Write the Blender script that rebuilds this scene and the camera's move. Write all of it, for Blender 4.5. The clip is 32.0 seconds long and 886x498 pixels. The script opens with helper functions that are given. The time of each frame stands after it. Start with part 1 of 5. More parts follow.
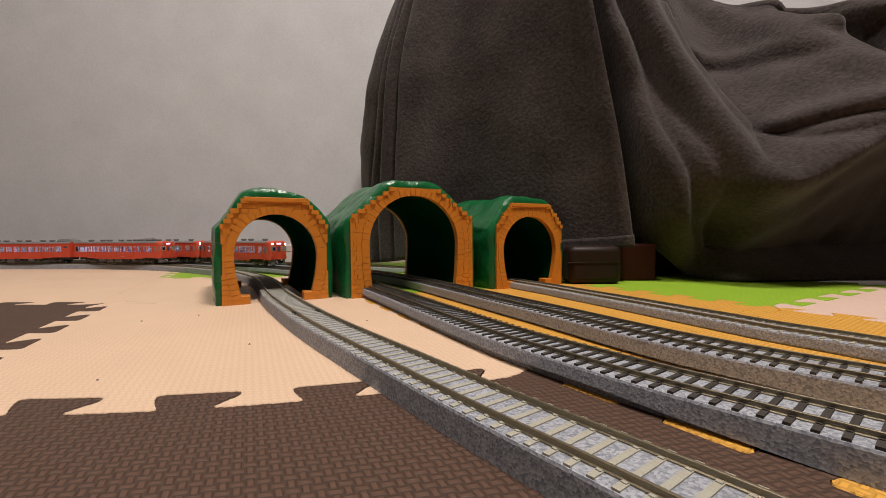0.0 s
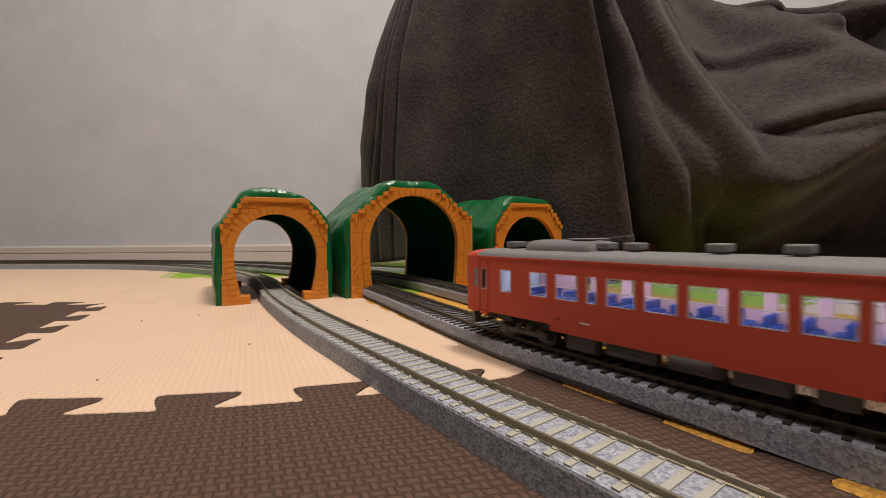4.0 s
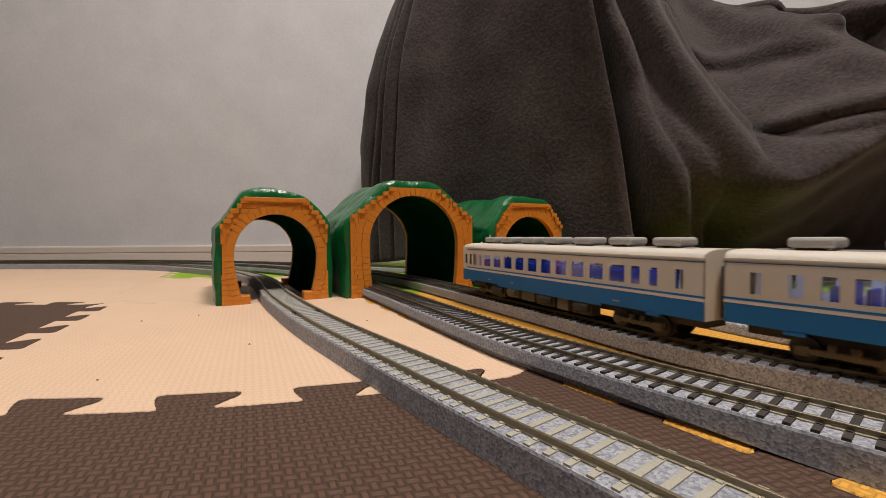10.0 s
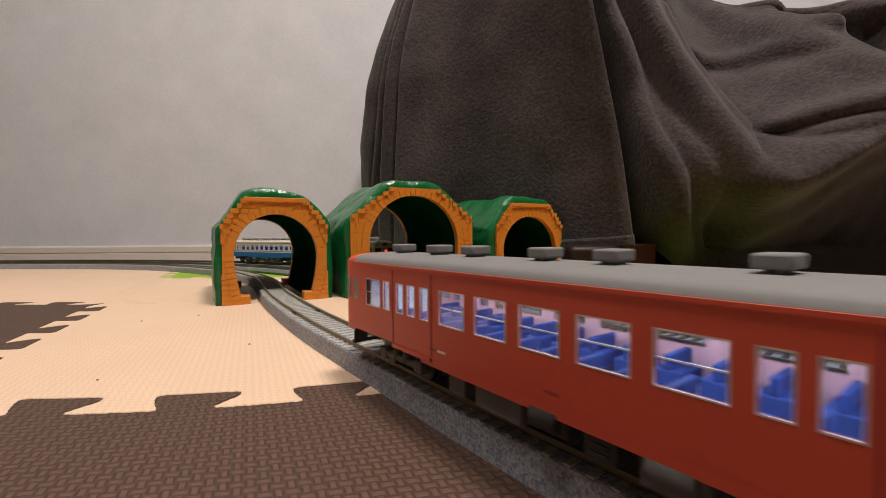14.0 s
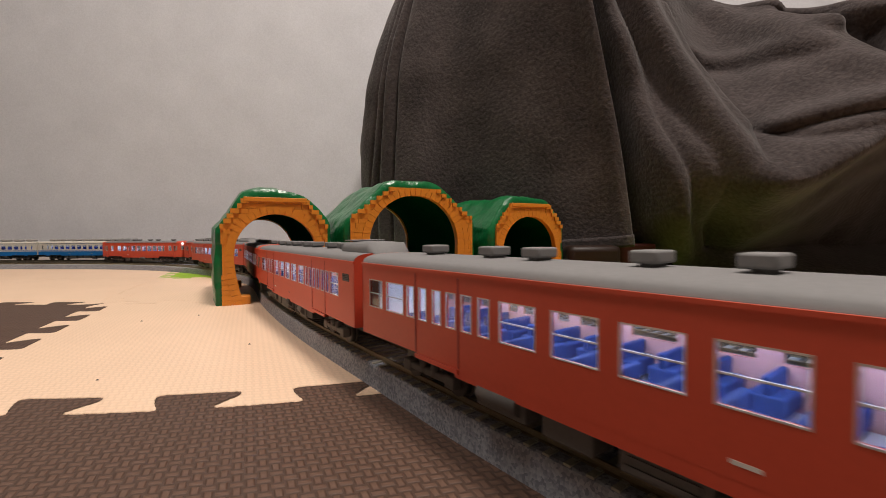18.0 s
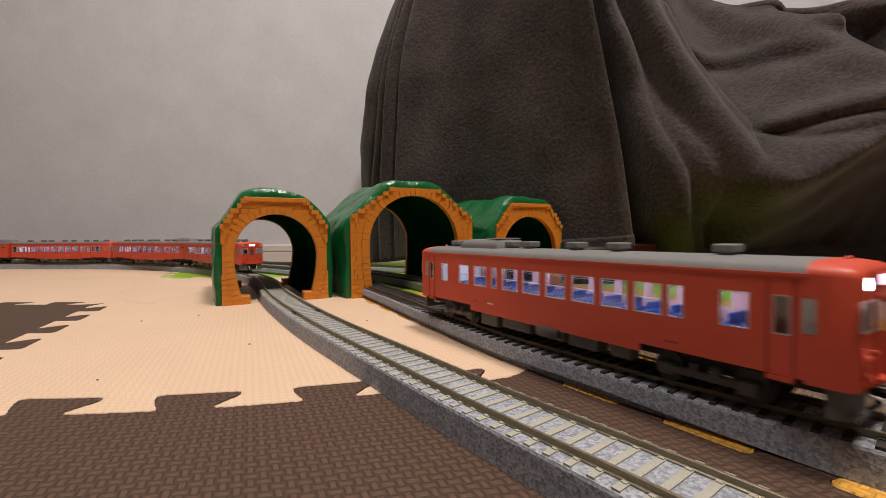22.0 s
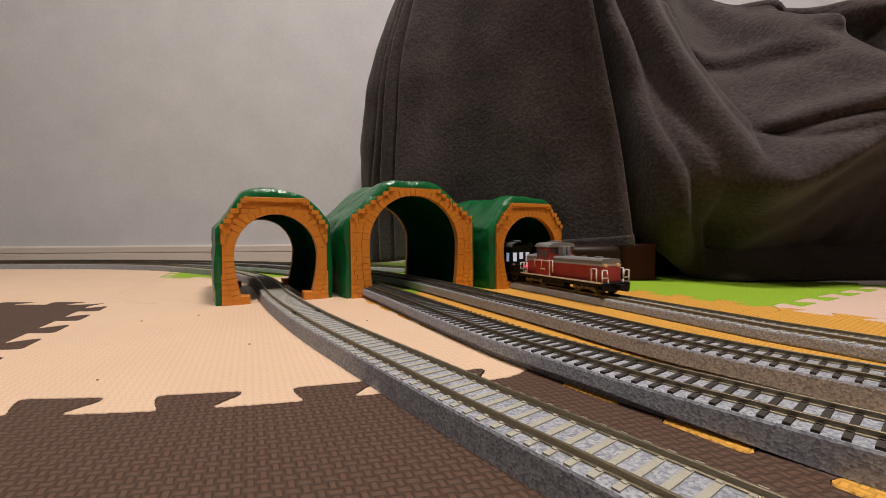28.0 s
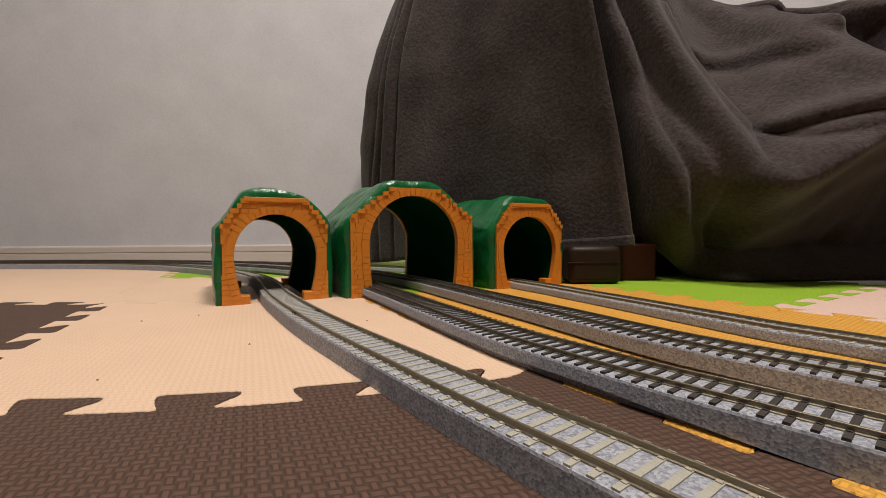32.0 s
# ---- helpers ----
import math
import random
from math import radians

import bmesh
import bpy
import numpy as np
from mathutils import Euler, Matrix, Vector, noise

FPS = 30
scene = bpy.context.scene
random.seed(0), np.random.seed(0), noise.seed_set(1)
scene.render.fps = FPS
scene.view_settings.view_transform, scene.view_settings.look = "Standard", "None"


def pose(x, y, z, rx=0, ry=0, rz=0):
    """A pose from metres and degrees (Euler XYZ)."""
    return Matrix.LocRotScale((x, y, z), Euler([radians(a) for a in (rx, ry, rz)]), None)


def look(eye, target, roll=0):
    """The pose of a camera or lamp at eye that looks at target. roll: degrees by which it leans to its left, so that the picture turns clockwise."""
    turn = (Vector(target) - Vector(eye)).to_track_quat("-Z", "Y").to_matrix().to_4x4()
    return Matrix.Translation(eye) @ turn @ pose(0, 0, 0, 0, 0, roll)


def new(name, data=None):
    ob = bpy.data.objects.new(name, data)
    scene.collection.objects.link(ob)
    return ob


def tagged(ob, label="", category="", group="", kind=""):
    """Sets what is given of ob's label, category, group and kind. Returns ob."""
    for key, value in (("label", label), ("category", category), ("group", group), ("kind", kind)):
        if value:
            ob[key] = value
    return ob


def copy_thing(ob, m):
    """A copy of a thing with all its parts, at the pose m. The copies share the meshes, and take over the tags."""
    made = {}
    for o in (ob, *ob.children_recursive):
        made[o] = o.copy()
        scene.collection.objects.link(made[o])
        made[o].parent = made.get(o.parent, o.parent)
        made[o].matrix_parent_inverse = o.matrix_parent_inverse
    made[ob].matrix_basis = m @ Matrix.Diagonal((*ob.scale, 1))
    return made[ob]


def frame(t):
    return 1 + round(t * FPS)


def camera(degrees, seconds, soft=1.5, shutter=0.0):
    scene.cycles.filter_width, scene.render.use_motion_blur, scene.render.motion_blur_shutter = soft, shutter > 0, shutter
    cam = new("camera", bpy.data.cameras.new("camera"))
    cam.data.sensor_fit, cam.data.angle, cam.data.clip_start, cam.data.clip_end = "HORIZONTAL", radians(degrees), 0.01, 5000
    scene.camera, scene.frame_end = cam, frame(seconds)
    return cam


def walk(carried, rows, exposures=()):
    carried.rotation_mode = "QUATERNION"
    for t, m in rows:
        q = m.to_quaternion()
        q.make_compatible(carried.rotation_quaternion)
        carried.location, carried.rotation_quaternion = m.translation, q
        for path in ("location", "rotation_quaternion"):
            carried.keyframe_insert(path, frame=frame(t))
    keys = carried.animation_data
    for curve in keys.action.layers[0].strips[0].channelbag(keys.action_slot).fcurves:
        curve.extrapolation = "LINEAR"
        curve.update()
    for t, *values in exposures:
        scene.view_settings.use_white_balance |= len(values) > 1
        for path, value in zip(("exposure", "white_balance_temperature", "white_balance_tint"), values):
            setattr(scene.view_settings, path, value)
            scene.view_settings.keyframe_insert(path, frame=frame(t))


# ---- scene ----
EYE = (0.0, 0.0, 0.0665)
cam = camera(92.54, 32.0, soft=0.95, shutter=0.22)
AIM = look(EYE, (0.0, 1.0, 0.0665 - 24.5 / 750), -0.46)
walk(cam, [(0.0, AIM), (32.0, AIM)], [(0.0, 0.0), (12.8, 0.0), (14.0, 0.16), (18.8, 0.17), (20.2, 0.02), (21.5, 0.05), (23.5, 0.05), (24.5, 0.0), (32.0, 0.0)])

# ---- world and light ----
world = bpy.data.worlds.new("room_air")
scene.world = world
world.use_nodes = True
world.node_tree.nodes["Background"].inputs[0].default_value = (0.5, 0.52, 0.6, 1)
world.node_tree.nodes["Background"].inputs[1].default_value = 0.0


def area_lamp(name, x, y, z, size, watts, colour):
    d = bpy.data.lights.new(name, "AREA")
    d.shape, d.size, d.energy, d.color = "DISK", size, watts, colour
    o = new(name, d)
    o.matrix_world = pose(x, y, z)
    return o


area_lamp("unseen_lamp_light", 0.52, -0.12, 2.30, 0.45, 45, (1.0, 0.90, 0.82))
# added fill for the wall and the left sides; no source known there
area_lamp("unseen_lamp_light", -0.58, -0.02, 2.30, 0.45, 18.5, (1.0, 0.915, 0.85))


# ---- materials ----
def mat(name, colour, rough=0.6, metal=0.0, spec=0.5, scale=60.0, vary=0.12, bump=0.1, fine=900.0, emit=0.0, emit_colour=None, sheen=0.0):
    """A surface with two scales of mottling and a fine bump."""
    m = bpy.data.materials.new(name)
    m.use_nodes = True
    n, l = m.node_tree.nodes, m.node_tree.links
    b = n["Principled BSDF"]
    b.inputs["Roughness"].default_value, b.inputs["Metallic"].default_value = rough, metal
    b.inputs["Specular IOR Level"].default_value = spec
    b.inputs["Sheen Weight"].default_value = sheen
    co = n.new("ShaderNodeTexCoord")
    big, small = n.new("ShaderNodeTexNoise"), n.new("ShaderNodeTexNoise")
    big.inputs["Scale"].default_value, big.inputs["Detail"].default_value = scale, 4
    small.inputs["Scale"].default_value, small.inputs["Detail"].default_value = fine, 3
    l.new(co.outputs["Object"], big.inputs["Vector"])
    l.new(co.outputs["Object"], small.inputs["Vector"])
    mix = n.new("ShaderNodeMath")
    mix.operation = "ADD"
    l.new(big.outputs["Fac"], mix.inputs[0])
    l.new(small.outputs["Fac"], mix.inputs[1])
    ramp = n.new("ShaderNodeMapRange")
    ramp.inputs["From Min"].default_value, ramp.inputs["From Max"].default_value = 0.6, 1.4
    ramp.inputs["To Min"].default_value, ramp.inputs["To Max"].default_value = 1 - vary, 1 + vary
    l.new(mix.outputs[0], ramp.inputs["Value"])
    mul = n.new("ShaderNodeVectorMath")
    mul.operation = "SCALE"
    mul.inputs[0].default_value = colour
    l.new(ramp.outputs[0], mul.inputs["Scale"])
    l.new(mul.outputs[0], b.inputs["Base Color"])
    if bump:
        bp = n.new("ShaderNodeBump")
        bp.inputs["Strength"].default_value, bp.inputs["Distance"].default_value = bump, 0.0006
        l.new(small.outputs["Fac"], bp.inputs["Height"])
        l.new(bp.outputs[0], b.inputs["Normal"])
    if emit:
        b.inputs["Emission Color"].default_value = (*(emit_colour or colour), 1)
        b.inputs["Emission Strength"].default_value = emit
    return m


def node_of(m, kind):
    return next(x for x in m.node_tree.nodes if x.bl_idname == kind)


def speckled(name, base, dark, light, scale=900.0, rough=0.9, bump=0.5):
    """Ballast: grains of three tones with a rough relief."""
    m = mat(name, base, rough, 0, 0.3, 45, 0.10, 0)
    n, l = m.node_tree.nodes, m.node_tree.links
    b = n["Principled BSDF"]
    co = node_of(m, "ShaderNodeTexCoord")
    vor = n.new("ShaderNodeTexVoronoi")
    vor.inputs["Scale"].default_value = scale
    l.new(co.outputs["Object"], vor.inputs["Vector"])
    cr = n.new("ShaderNodeValToRGB")
    e = cr.color_ramp.elements
    e[0].position, e[0].color = 0.12, (*dark, 1)
    e[1].position, e[1].color = 0.92, (*light, 1)
    k = e.new(0.5)
    k.color = (*base, 1)
    sep = n.new("ShaderNodeSeparateColor")
    l.new(vor.outputs["Color"], sep.inputs[0])
    l.new(sep.outputs[0], cr.inputs["Fac"])
    big = node_of(m, "ShaderNodeMapRange")
    mul = n.new("ShaderNodeVectorMath")
    mul.operation = "SCALE"
    l.new(cr.outputs["Color"], mul.inputs[0])
    l.new(big.outputs[0], mul.inputs["Scale"])
    l.new(mul.outputs[0], b.inputs["Base Color"])
    bp = n.new("ShaderNodeBump")
    bp.inputs["Strength"].default_value, bp.inputs["Distance"].default_value = bump, 0.0006
    l.new(vor.outputs["Distance"], bp.inputs["Height"])
    l.new(bp.outputs[0], b.inputs["Normal"])
    return m


def weave(name, colour, tint=0.16, rough=0.62, relief=0.7):
    """Foam with a pressed basket weave, in the mat's own coordinates (UV, 1 unit = one weave cell). tint: shade put
    into the hollows' colour.
    """
    m = mat(name, colour, rough, 0, 0.35, 14, 0.05, 0)
    n, l = m.node_tree.nodes, m.node_tree.links
    b = n["Principled BSDF"]
    uv = n.new("ShaderNodeUVMap")
    sep = n.new("ShaderNodeSeparateXYZ")
    l.new(uv.outputs[0], sep.inputs[0])

    def op(kind, a, c=None):
        x = n.new("ShaderNodeMath")
        x.operation = kind
        for i, v in enumerate((a, c)):
            if v is None:
                continue
            if isinstance(v, (int, float)):
                x.inputs[i].default_value = v
            else:
                l.new(v, x.inputs[i])
        return x.outputs[0]

    u, v = sep.outputs[0], sep.outputs[1]
    fu, fv = op("FRACT", u), op("FRACT", v)
    par = op("MODULO", op("ABSOLUTE", op("ADD", op("FLOOR", u), op("FLOOR", v))), 2)
    du, dv = op("ABSOLUTE", op("SUBTRACT", fu, 0.5)), op("ABSOLUTE", op("SUBTRACT", fv, 0.5))

    def bar(long, short):
        return op("MULTIPLY", op("SMOOTH_MIN", op("MULTIPLY", op("SUBTRACT", 0.34, short), 8), 1.0),
                  op("SUBTRACT", 1.0, op("MULTIPLY", op("MULTIPLY", long, long), 1.6)))

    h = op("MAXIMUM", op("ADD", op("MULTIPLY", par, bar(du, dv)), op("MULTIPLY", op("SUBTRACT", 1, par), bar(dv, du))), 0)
    bp = n.new("ShaderNodeBump")
    bp.inputs["Strength"].default_value, bp.inputs["Distance"].default_value = relief, 0.0007
    l.new(h, bp.inputs["Height"])
    l.new(bp.outputs[0], b.inputs["Normal"])
    rng = node_of(m, "ShaderNodeMapRange")
    sc = node_of(m, "ShaderNodeVectorMath")
    # shade between the bars is put into the colour: darker where h is low
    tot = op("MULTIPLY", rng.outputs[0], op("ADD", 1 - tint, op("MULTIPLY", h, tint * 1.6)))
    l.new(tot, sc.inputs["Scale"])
    return m


def glass(name, tint=(0.85, 0.9, 0.95), rough=0.05):
    m = bpy.data.materials.new(name)
    m.use_nodes = True
    n, l = m.node_tree.nodes, m.node_tree.links
    out = n["Material Output"]
    n.remove(n["Principled BSDF"])
    t, g, mx, fr, k = n.new("ShaderNodeBsdfTransparent"), n.new("ShaderNodeBsdfGlossy"), n.new("ShaderNodeMixShader"), n.new("ShaderNodeLayerWeight"), n.new("ShaderNodeMapRange")
    t.inputs[0].default_value = (*tint, 1)
    g.inputs["Roughness"].default_value = rough
    fr.inputs["Blend"].default_value = 0.25
    k.inputs["To Min"].default_value, k.inputs["To Max"].default_value = 0.03, 0.40
    l.new(fr.outputs["Facing"], k.inputs["Value"])
    l.new(k.outputs[0], mx.inputs[0])
    l.new(t.outputs[0], mx.inputs[1])
    l.new(g.outputs[0], mx.inputs[2])
    l.new(mx.outputs[0], out.inputs["Surface"])
    return m


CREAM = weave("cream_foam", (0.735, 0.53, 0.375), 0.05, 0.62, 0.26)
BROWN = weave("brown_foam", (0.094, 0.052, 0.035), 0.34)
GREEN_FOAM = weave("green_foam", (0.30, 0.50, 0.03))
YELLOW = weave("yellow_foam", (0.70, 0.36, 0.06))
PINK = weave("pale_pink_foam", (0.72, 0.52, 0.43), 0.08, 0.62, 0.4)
WALLPAPER = mat("grey_wallpaper", (0.64, 0.64, 0.67), 0.85, 0, 0.2, 9.0, 0.10, 0.35, 260)
# for the unseen walls: made dark so that less light bounces back
PLAIN_WALL = mat("dark_unseen_wall", (0.15, 0.13, 0.11), 0.85, 0, 0.2, 6.0, 0.05, 0.2, 320)
WHITE_TRIM = mat("white_trim", (0.66, 0.60, 0.55), 0.5, 0, 0.4, 9, 0.04, 0.03)
FLOORING = mat("pale_flooring", (0.40, 0.31, 0.24), 0.45, 0, 0.5, 7, 0.08, 0.03)
# unseen ceiling, greyed for less bounced light
CEILING = mat("greyed_ceiling", (0.50, 0.48, 0.46), 0.9, 0, 0.2, 5, 0.03, 0.1)
BALLAST = speckled("grey_ballast", (0.320, 0.335, 0.378), (0.215, 0.228, 0.266), (0.41, 0.425, 0.47), 1150.0, 0.9, 0.20)
RAIL = mat("weathered_rail", (0.25, 0.21, 0.14), 0.42, 0.75, 0.5, 60, 0.2, 0.05)
RAIL_SIDE = mat("brown_rail_web", (0.19, 0.16, 0.105), 0.65, 0.2, 0.4, 60, 0.2, 0.05)
CONCRETE = mat("beige_concrete_sleeper", (0.400, 0.385, 0.320), 0.85, 0, 0.3, 90, 0.15, 0.3, 1500)
TIMBER = mat("black_timber_sleeper", (0.045, 0.038, 0.032), 0.7, 0, 0.4, 120, 0.2, 0.3, 1500)
ORANGE = mat("orange_plastic", (0.66, 0.232, 0.022), 0.42, 0, 0.5, 25, 0.06, 0.06, 500)
HILL = mat("green_plastic", (0.005, 0.125, 0.036), 0.28, 0, 0.5, 30, 0.10, 0.8, 70)
# hill green made darker: the tunnels' inside shade is put into this colour
LINING = mat("shade_painted_green", (0.001, 0.034, 0.013), 0.8, 0, 0.0, 30, 0.10, 0.15, 160)
FLEECE = mat("charcoal_fleece", (0.056, 0.0455, 0.0445), 0.95, 0, 0.05, 13, 0.55, 1.0, 210, sheen=0.16)
node_of(FLEECE, "ShaderNodeBump").inputs["Distance"].default_value = 0.0016
node_of(HILL, "ShaderNodeBump").inputs["Distance"].default_value = 0.003
LEATHER = mat("dark_brown_leather", (0.020, 0.011, 0.008), 0.45, 0, 0.2, 40, 0.15, 0.2)
RED = mat("vermilion_paint", (0.64, 0.080, 0.038), 0.45, 0, 0.5, 30, 0.05, 0.04, 700)
RED_DARK = mat("dark_red_paint", (0.36, 0.035, 0.028), 0.42, 0, 0.5, 30, 0.06, 0.04, 700)
ROOF_GREY = mat("grey_roof", (0.20, 0.195, 0.195), 0.7, 0, 0.4, 40, 0.08, 0.1, 700)
VAN_ROOF = mat("dark_grey_roof", (0.10, 0.10, 0.10), 0.75, 0, 0.2, 40, 0.10, 0.1, 700)
PALE_GREY = mat("pale_grey_plastic", (0.36, 0.345, 0.33), 0.6, 0, 0.4, 40, 0.06, 0.05)
UNDER = mat("dark_grey_underframe", (0.045, 0.043, 0.042), 0.65, 0, 0.4, 80, 0.15, 0.1)
UNDER_PALE = mat("grey_underframe_box", (0.13, 0.125, 0.12), 0.65, 0, 0.4, 80, 0.15, 0.1)
BLACK = mat("black_paint", (0.006, 0.006, 0.007), 0.5, 0, 0.2, 60, 0.15, 0.05)
IVORY = mat("ivory_paint", (0.68, 0.63, 0.55), 0.42, 0, 0.5, 30, 0.04, 0.03)
BLUE = mat("bright_blue_paint", (0.007, 0.155, 0.45), 0.42, 0, 0.5, 30, 0.05, 0.03)
WHITE = mat("white_paint", (0.75, 0.72, 0.68), 0.5, 0, 0.4, 30, 0.04, 0.03)
SILVER = mat("aluminium_frame", (0.62, 0.61, 0.60), 0.38, 0.6, 0.5, 60, 0.06, 0.03)
STEEL = mat("wheel_steel", (0.06, 0.055, 0.05), 0.5, 0.4, 0.5, 60, 0.1, 0.03)
SEAT_BLUE = mat("blue_seat", (0.022, 0.060, 0.24), 0.6, 0, 0.3, 60, 0.1, 0.05)
SEAT_BRIGHT = mat("bright_blue_seat", (0.015, 0.06, 0.40), 0.6, 0, 0.3, 60, 0.1, 0.05)
# inside of the red car walls; the LED light is put in as pink
LED_LIT_RED = mat("led_lit_red_wall", (0.66, 0.36, 0.37), 0.7, 0, 0.3, 60, 0.05, 0.03)
CABIN = mat("pale_cabin_lining", (0.74, 0.72, 0.74), 0.7, 0, 0.3, 60, 0.05, 0.03)
PANE = glass("window_glass")
# opaque; reflections and the lit cab are put into this pale colour
PANE_PALE = mat("pale_lit_cab_glass", (0.27, 0.265, 0.25), 0.08, 0, 0.6, 300, 0.25, 0)
NAVY = mat("navy_cab_view", (0.012, 0.018, 0.055), 0.2, 0, 0.5, 40, 0.1, 0)
PANE_DARK = mat("dark_cab_glass", (0.075, 0.085, 0.115), 0.08, 0, 0.6, 40, 0.1, 0)
LED_DIM = mat("dim_cabin_strip", (1, 1, 1), 0.5, emit=2.2, emit_colour=(0.85, 0.85, 1.0))
VAN_LIGHT = mat("bright_van_strip", (1, 1, 1), 0.5, emit=8.0, emit_colour=(0.86, 0.88, 1.0))
LED = mat("white_led_strip", (1, 1, 1), 0.5, emit=8.0, emit_colour=(0.78, 0.84, 1.0))
HEADLIGHT = mat("lit_headlight", (1, 1, 1), 0.4, emit=14.0, emit_colour=(0.95, 0.92, 1.0))
SIGN_LIT = mat("lit_destination_sign", (1, 1, 1), 0.4, emit=1.5, emit_colour=(1.0, 0.72, 1.0))
LENS = mat("grey_lamp_lens", (0.45, 0.42, 0.40), 0.15, 0, 0.6, 60, 0.1, 0)
AMBER = mat("amber_lamp", (0.5, 0.30, 0.08), 0.3, emit=0.15, emit_colour=(1.0, 0.6, 0.15))
TAIL_RED = mat("red_lamp_lens", (0.5, 0.02, 0.02), 0.25, 0, 0.6, 60, 0.1, 0, emit=1.2, emit_colour=(1.0, 0.06, 0.12))
# glows by itself in place of cabin light; the end wall behind is solid
END_PANE = mat("cabin_glow_pane", (0.6, 0.62, 0.7), 0.4, 0, 0.4, 60, 0.1, 0, emit=0.35, emit_colour=(0.80, 0.84, 1.0))


# ---- mesh helpers ----
def link(name, bm, material, parent=None, label=""):
    me = bpy.data.meshes.new(name)
    bm.to_mesh(me)
    bm.free()
    for x in material if isinstance(material, (list, tuple)) else [material]:
        me.materials.append(x)
    o = new(name, me)
    if parent is not None:
        o.parent = parent
    if label:
        o["label"] = label
    return o


def part(name, bm, material, parent, label=""):
    return link(name, bm, material, parent, label)


def piece(name, mesh, parent, m):
    """A part that shares its mesh with others alike."""
    o = new(name, mesh)
    o.parent = parent
    o.matrix_basis = m
    return o


def thing(name, m, label, category, group=""):
    o = new(name)
    o.matrix_basis = m
    o.empty_display_size = 0.02
    return tagged(o, label, category, group)


def add_box(bm, x0, x1, y0, y1, z0, z1, bevel=0.0, index=0):
    vs = [bm.verts.new((x, y, z)) for x in (x0, x1) for y in (y0, y1) for z in (z0, z1)]
    fs = [bm.faces.new([vs[i] for i in q]) for q in ((0, 1, 3, 2), (4, 6, 7, 5), (0, 4, 5, 1), (2, 3, 7, 6), (0, 2, 6, 4), (1, 5, 7, 3))]
    for f in fs:
        f.material_index = index
    if bevel:
        r = bmesh.ops.bevel(bm, geom=list({e for f in fs for e in f.edges}), offset=bevel, segments=2, affect="EDGES", profile=0.5)
        for f in r["faces"]:
            f.material_index = index
            f.smooth = True
    return bm


def box(x0, x1, y0, y1, z0, z1, bevel=0.0):
    return add_box(bmesh.new(), x0, x1, y0, y1, z0, z1, bevel)


def add_rod(bm, a, b, r, sides=8, r2=None, caps=True):
    a, b = Vector(a), Vector(b)
    d = (b - a).normalized()
    u = d.orthogonal().normalized()
    w = d.cross(u)
    rings = []
    for p, rr in ((a, r), (b, r if r2 is None else r2)):
        rings.append([bm.verts.new(p + rr * (math.cos(k * math.tau / sides) * u + math.sin(k * math.tau / sides) * w)) for k in range(sides)])
    for k in range(sides):
        f = bm.faces.new((rings[0][k], rings[0][(k + 1) % sides], rings[1][(k + 1) % sides], rings[1][k]))
        f.smooth = True
    if caps:
        bm.faces.new(rings[0][::-1])
        bm.faces.new(rings[1])
    return bm


def rod(a, b, r, sides=8, r2=None):
    return add_rod(bmesh.new(), a, b, r, sides, r2)


def smooth_step(a, b, x):
    t = min(1, max(0, (x - a) / (b - a)))
    return t * t * (3 - 2 * t)


def tube_path(bm, pts, r, sides=6):
    for a, b in zip(pts[:-1], pts[1:]):
        add_rod(bm, a, b, r, sides)
    return bm


def loft(bm, rings, closed=True, smooth=True, caps=False, index=0):
    """Joins rings of equally many points by quads."""
    vs = [[bm.verts.new(p) for p in ring] for ring in rings]
    n = len(vs[0])
    for a, b in zip(vs[:-1], vs[1:]):
        for i in range(n if closed else n - 1):
            f = bm.faces.new((a[i], a[(i + 1) % n], b[(i + 1) % n], b[i]))
            f.smooth, f.material_index = smooth, index
    if caps:
        bm.faces.new(vs[0][::-1]).material_index = index
        bm.faces.new(vs[-1]).material_index = index
    return vs


def extrude_outline(bm, pts, z0, z1, index=0):
    """A prism over a flat outline in x, y."""
    lo = [bm.verts.new((x, y, z0)) for x, y in pts]
    hi = [bm.verts.new((x, y, z1)) for x, y in pts]
    bm.faces.new(lo[::-1]).material_index = index
    bm.faces.new(hi).material_index = index
    for i in range(len(pts)):
        j = (i + 1) % len(pts)
        bm.faces.new((lo[i], lo[j], hi[j], hi[i])).material_index = index
    return bm


# ---- room ----
FLOOR_Z = -0.010
WALL_Y = 1.24


def structure(name, bm, material, label):
    return tagged(link(name, bm, material), label, name.split("_")[0], kind="structure")


structure("floor", box(-2.6, 2.6, -2.2, WALL_Y, FLOOR_Z - 0.05, FLOOR_Z), FLOORING, "pale smooth flooring under the foam mats")
structure("wall_north", box(-2.6, 2.6, WALL_Y, WALL_Y + 0.12, FLOOR_Z - 0.05, 2.4), WALLPAPER, "light grey mottled wallpaper on the wall behind")
structure("wall_south", box(-2.6, 2.6, -2.32, -2.2, FLOOR_Z - 0.05, 2.4), PLAIN_WALL, "unseen plain wall, darkened to cut bounced light")
structure("wall_east", box(2.6, 2.72, -2.32, WALL_Y + 0.12, FLOOR_Z - 0.05, 2.4), PLAIN_WALL, "unseen plain wall, darkened to cut bounced light")
structure("wall_west", box(-2.72, -2.6, -2.32, WALL_Y + 0.12, FLOOR_Z - 0.05, 2.4), PLAIN_WALL, "unseen plain wall, darkened to cut bounced light")
